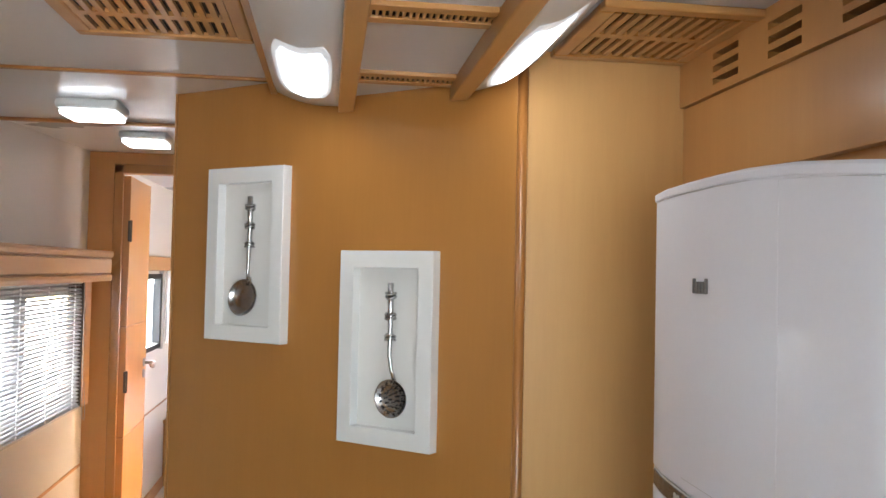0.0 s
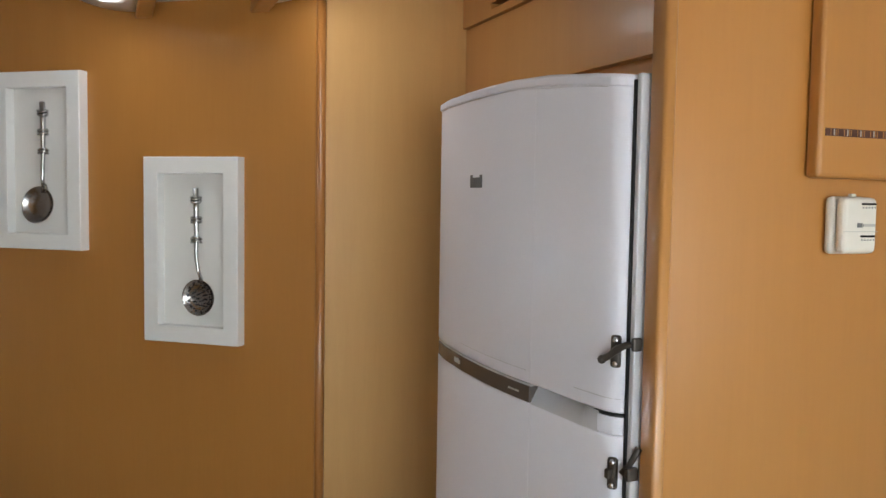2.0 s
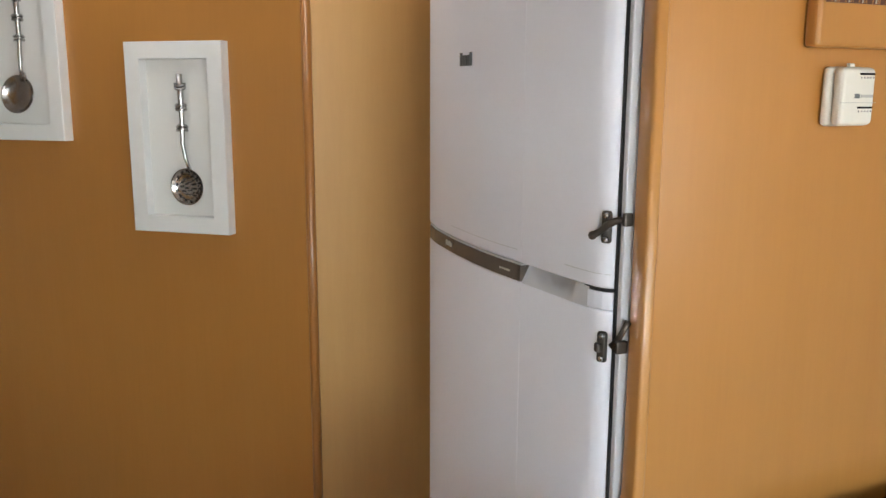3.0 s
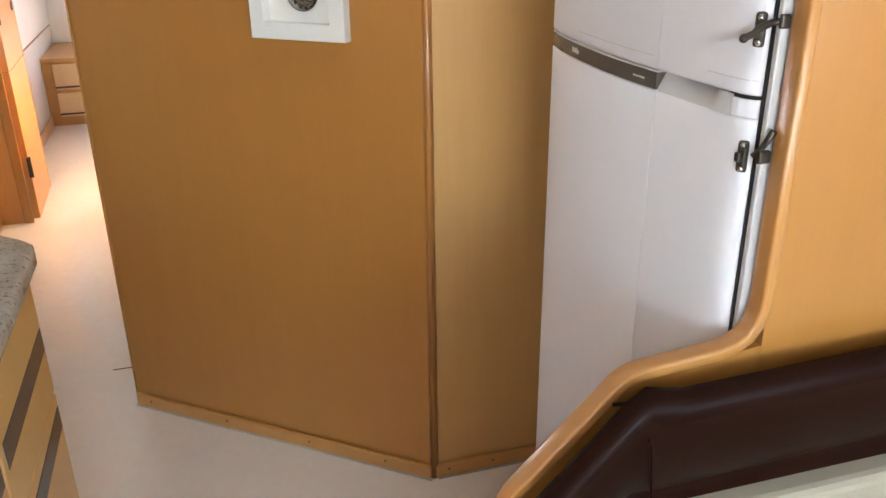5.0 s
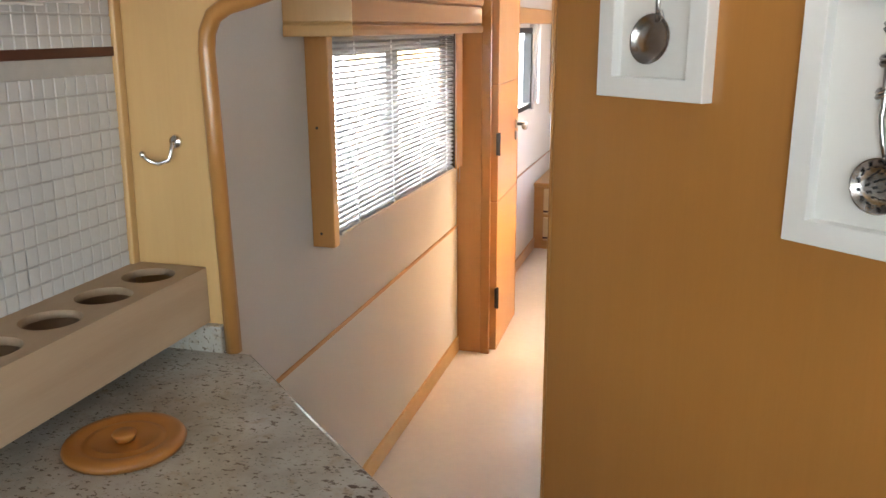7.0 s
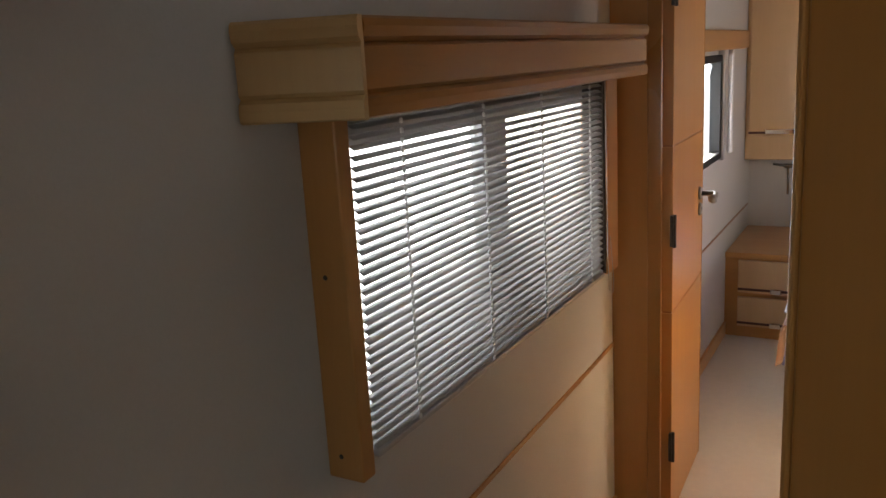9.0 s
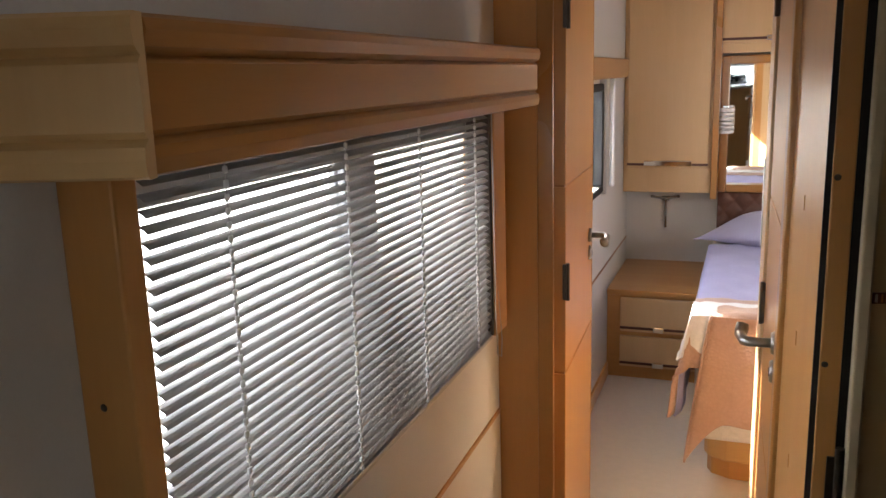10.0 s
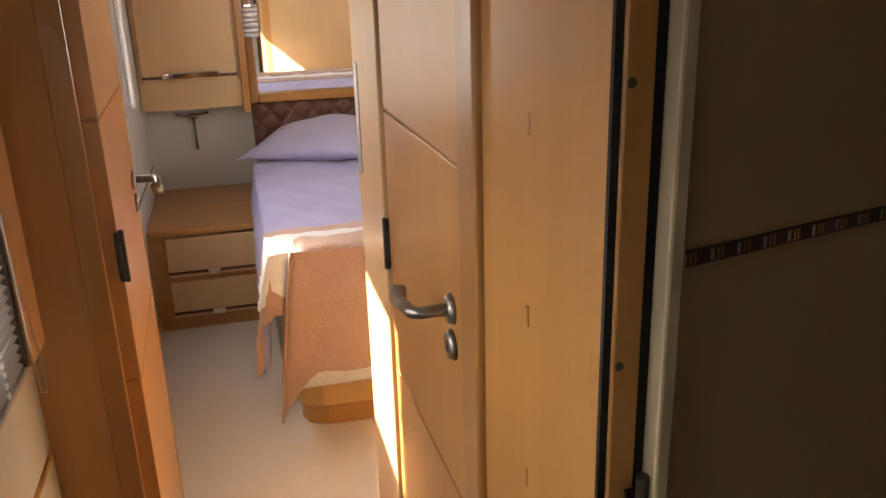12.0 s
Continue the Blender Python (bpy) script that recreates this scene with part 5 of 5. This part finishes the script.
def bed():
    ob = thing("bed", (0.2, 5.7, L4), "made bed with maple base and lavender coverlet", "bed")
    base = [(-0.375, 5.02), (-0.36, 4.985), (-0.30, 4.955), (-0.16, 4.95), (1.0, 4.95), (1.0, 6.4), (-0.375, 6.4)]
    part("base", prism(base, "z", L4 + 0.002, 0.125, 0.004), MAPLE_X, ob)
    ledge = [(x - (0.012 if x < 0.9 else 0), y - (0.012 if y < 6 else 0)) for x, y in base]
    part("ledge", prism(ledge, "z", 0.126, 0.215, 0.01, 3), PALE_X, ob, "pale rounded base rail")
    part("mattress", box(-0.425, 4.88, 0.216, 1.0, 6.44, 0.66, 0.05, 4), SHEET, ob, "", True)
    hb = part("headboard", box(-0.412, 6.42, L4, 0.45, 6.45, 0.862, 0.006), TUFT, ob, "brown tufted headboard")

    def tufts(u, v):
        x, z = -0.408 + 0.854 * u, 0.55 + 0.31 * v
        p, q = x / 0.095 + z / 0.11, x / 0.095 - z / 0.11
        puff = (abs(math.sin(math.pi * p / 1.0)) * abs(math.sin(math.pi * q / 1.0))) ** 0.5
        return (x, 6.4195 - 0.016 * puff, z)
    part("padding", sheet(140, 60, tufts), TUFT, hb, "diamond-buttoned leather padding", True)


bed()


def drape(u_wave, x_edge, x_far, y_foot, y_head, z_top, z_left, z_foot, seed):
    """A cover on the bed: lies on top, hangs over the left side and over the foot."""
    rnd = random.Random(seed)
    ph = [rnd.uniform(0, 6) for _ in range(6)]
    wl, wt, wf = z_top - z_left, x_far - x_edge, z_top - z_foot
    ht = y_head - y_foot

    def fn(u, v):
        s = u * (wl + wt)        # across: from the left hem to the far edge
        t = v * (wf + ht)        # along: from the foot hem to the head
        dl, df = max(0.0, wl - s), max(0.0, wf - t)
        x = x_edge + max(0.0, s - wl)
        y = y_foot + max(0.0, t - wf)
        z = z_top
        r = 0.035
        if dl > 0:
            k = min(1.0, dl / 0.15)
            fold = u_wave * k * (1.5 + math.sin(t * 26 + ph[0]) + 0.5 * math.sin(t * 47 + ph[1]))
            x -= 0.012 * k + fold * 0.6 + 0.06 * (dl / max(wl, 0.01)) * u_wave * 30
            z -= dl
        if df > 0:
            k = min(1.0, df / 0.15)
            fold = u_wave * k * (1.5 + math.sin(s * 24 + ph[2]) + 0.5 * math.sin(s * 41 + ph[3]))
            y -= 0.012 * k + fold
            z = min(z, z_top - df)
            if wl < 0.01:        # free side edge: flares and drops into a tail
                x -= 0.07 * (df / wf) * max(0.0, 1 - s / 0.25)
                z -= 0.15 * (df / wf) ** 2 * max(0.0, 1 - s / 0.10) ** 1.5
        if dl > 0 and df > 0:
            d = min(dl, df)
            z = z_top - max(dl, df) - 0.22 * d
            x -= 0.25 * d * dl / (dl + df)
            y -= 0.25 * d * df / (dl + df)
        if dl == 0 and df == 0:
            e = min(max(0.0, s - wl), max(0.0, t - wf))
            z -= 0.022 * max(0.0, 1 - e / r) ** 2
            z += 0.003 * math.sin(x * 31 + ph[4]) * math.sin(y * 27 + ph[5]) + 0.0015 * math.sin(x * 70 + y * 45 + ph[0])
        return (x, y, max(z, 0.12))
    return sheet(70, 80, fn)


def cloth(ob, material, d, *spec):
    bm = drape(*spec)
    edge = [v.co.copy() for v in list(bm.verts)[:81]]
    part("cloth", thick(bm, d), material, ob, "", True)
    part("hem", tube(edge, 0.0045, 6), material, ob, "", True)


cover = thing("coverlet", (0.2, 5.6, 0.66), "lavender woven coverlet spread over bed", "coverlet")
cloth(cover, LAVENDER, 0.006, 0.008, -0.432, 1.0, 4.872, 6.10, 0.668, 0.33, 0.60, 3)
under = thing("salmon_underblanket", (0.2, 5.0, 0.66), "salmon blanket layer hanging down bed side", "blanket")
cloth(under, SALMON, 0.004, 0.009, -0.437, 0.9, 4.866, 5.10, 0.672, 0.36, 0.50, 9)
lace = thing("white_underblanket", (0.2, 5.0, 0.66), "white lace-edged sheet hanging over coverlet", "bed sheet")
cloth(lace, SHEET, 0.004, 0.006, -0.441, 0.9, 4.862, 5.03, 0.677, 0.55, 0.55, 5)
throw = thing("salmon_blanket", (0.1, 4.9, 0.68), "salmon woven blanket draped over bed foot", "blanket")
cloth(throw, SALMON, 0.006, 0.012, -0.375, 0.9, 4.848, 4.965, 0.684, 0.684, 0.315, 7)


def pillow(cx, cy, z, w, d, h, tilt):
    ob = thing("pillow", (cx, cy, z), "soft lilac cotton pillow against headboard", "pillow")

    def fn(u, v, s):
        a, b = 2 * u - 1, 2 * v - 1
        r = max(0.0, (1 - a * a) * (1 - b * b)) ** 0.62
        x = a * w / 2 * (1 - 0.10 * (1 - b * b))
        y = b * d / 2 * (1 - 0.14 * (1 - a * a))
        return Vector((x, y, s * h / 2 * r + 0.010 * math.sin(a * 5 + 1) * math.sin(b * 4) * r - 0.012 * abs(a) ** 3))
    m = Matrix.Translation((cx, cy, z)) @ pose(0, 0, 0, tilt, -3, -30)
    both = join(sheet(30, 24, lambda u, v: m @ fn(u, v, 1)), sheet(30, 24, lambda u, v: m @ fn(u, v, -1)))
    bmesh.ops.remove_doubles(both, verts=both.verts, dist=0.0005)
    part("case", both, PILLOW, ob, "", True)
    hem = [m @ fn(u, v, 0) for u, v in [(0, k / 12) for k in range(13)]]
    part("piping", tube(hem, 0.004, 6), PILLOW, ob, "", True)


pillow(-0.12, 6.16, 0.735, 0.64, 0.44, 0.165, 8)

wall_x("wall_bedroom_right", 1.0, 1.05, 4.3, 6.52, 0.0, 1.97, [(4.85, 5.75, 0.95, 1.45)], CABINET, "beige bedroom side wall with unseen window opening")
setting("wall_bedroom_front", box(-0.19, 4.26, 0, 1.37, 4.30, 1.97), CABINET, "beige bedroom front wall", "wall")

# ---- tiles, last; the tiled lining leans a little inwards ----
LEAN = 0.028
SHEAR = Matrix(((1, 0, LEAN, -LEAN * 0.95), (0, 1, 0, 0), (0, 0, 1, 0), (0, 0, 0, 1)))
tw = setting("wall_tiles", box(XL, -0.6, CZ + 0.06, XL + 0.004, 1.962, 1.9, 0, 1, SHEAR), GROUT, "white mosaic tiled kitchen splashback", "tiled wall")
tile_me = {}
rnd = random.Random(11)
far_tiles = []
count = 0
for r in range(30):
    z = 0.955 + r * 0.0295
    if 1.372 < z + 0.0135 < 1.402 or z > 1.55:
        continue
    for c in range(40):
        y = 1.950 - c * 0.0225 + rnd.uniform(-0.0006, 0.0006)
        if y < 1.0:
            break
        if y > 1.50 and count < 300 and z > 1.0:
            count += 1
            key = rnd.randrange(4)
            if key not in tile_me:
                b = box(-0.0012, -0.0101 - 0.0003 * key, -0.0136, 0.0022, 0.0102, 0.0136, 0.001, 1)
                me = bpy.data.meshes.new("tile")
                b.to_mesh(me)
                b.free()
                me.materials.append(TILE)
                tile_me[key] = me
            t = new("tile", tile_me[key])
            t.parent = tw
            t.matrix_basis = pose(XL + 0.0052 + LEAN * (z - 0.95), y, z, 0, 1.6 + rnd.uniform(-1.2, 1.2), rnd.uniform(-1.2, 1.2))
        else:
            far_tiles.append(box(XL + 0.004, y - 0.0098, z - 0.0132, XL + 0.0074, y + 0.0098, z + 0.0132))
rest = link("tile_field", join(*far_tiles), TILE)
rest.data.transform(SHEAR)
rest.parent = tw
rest["kind"] = "stuff"
rest["label"] = "further white mosaic tiles"
inl = setting("trim_tile_inlay", box(XL + 0.004, -0.6, 1.379, XL + 0.009, 1.962, 1.394, 0.001, 1, SHEAR), DARKWOOD, "dark wooden strip across tiles", "trim")
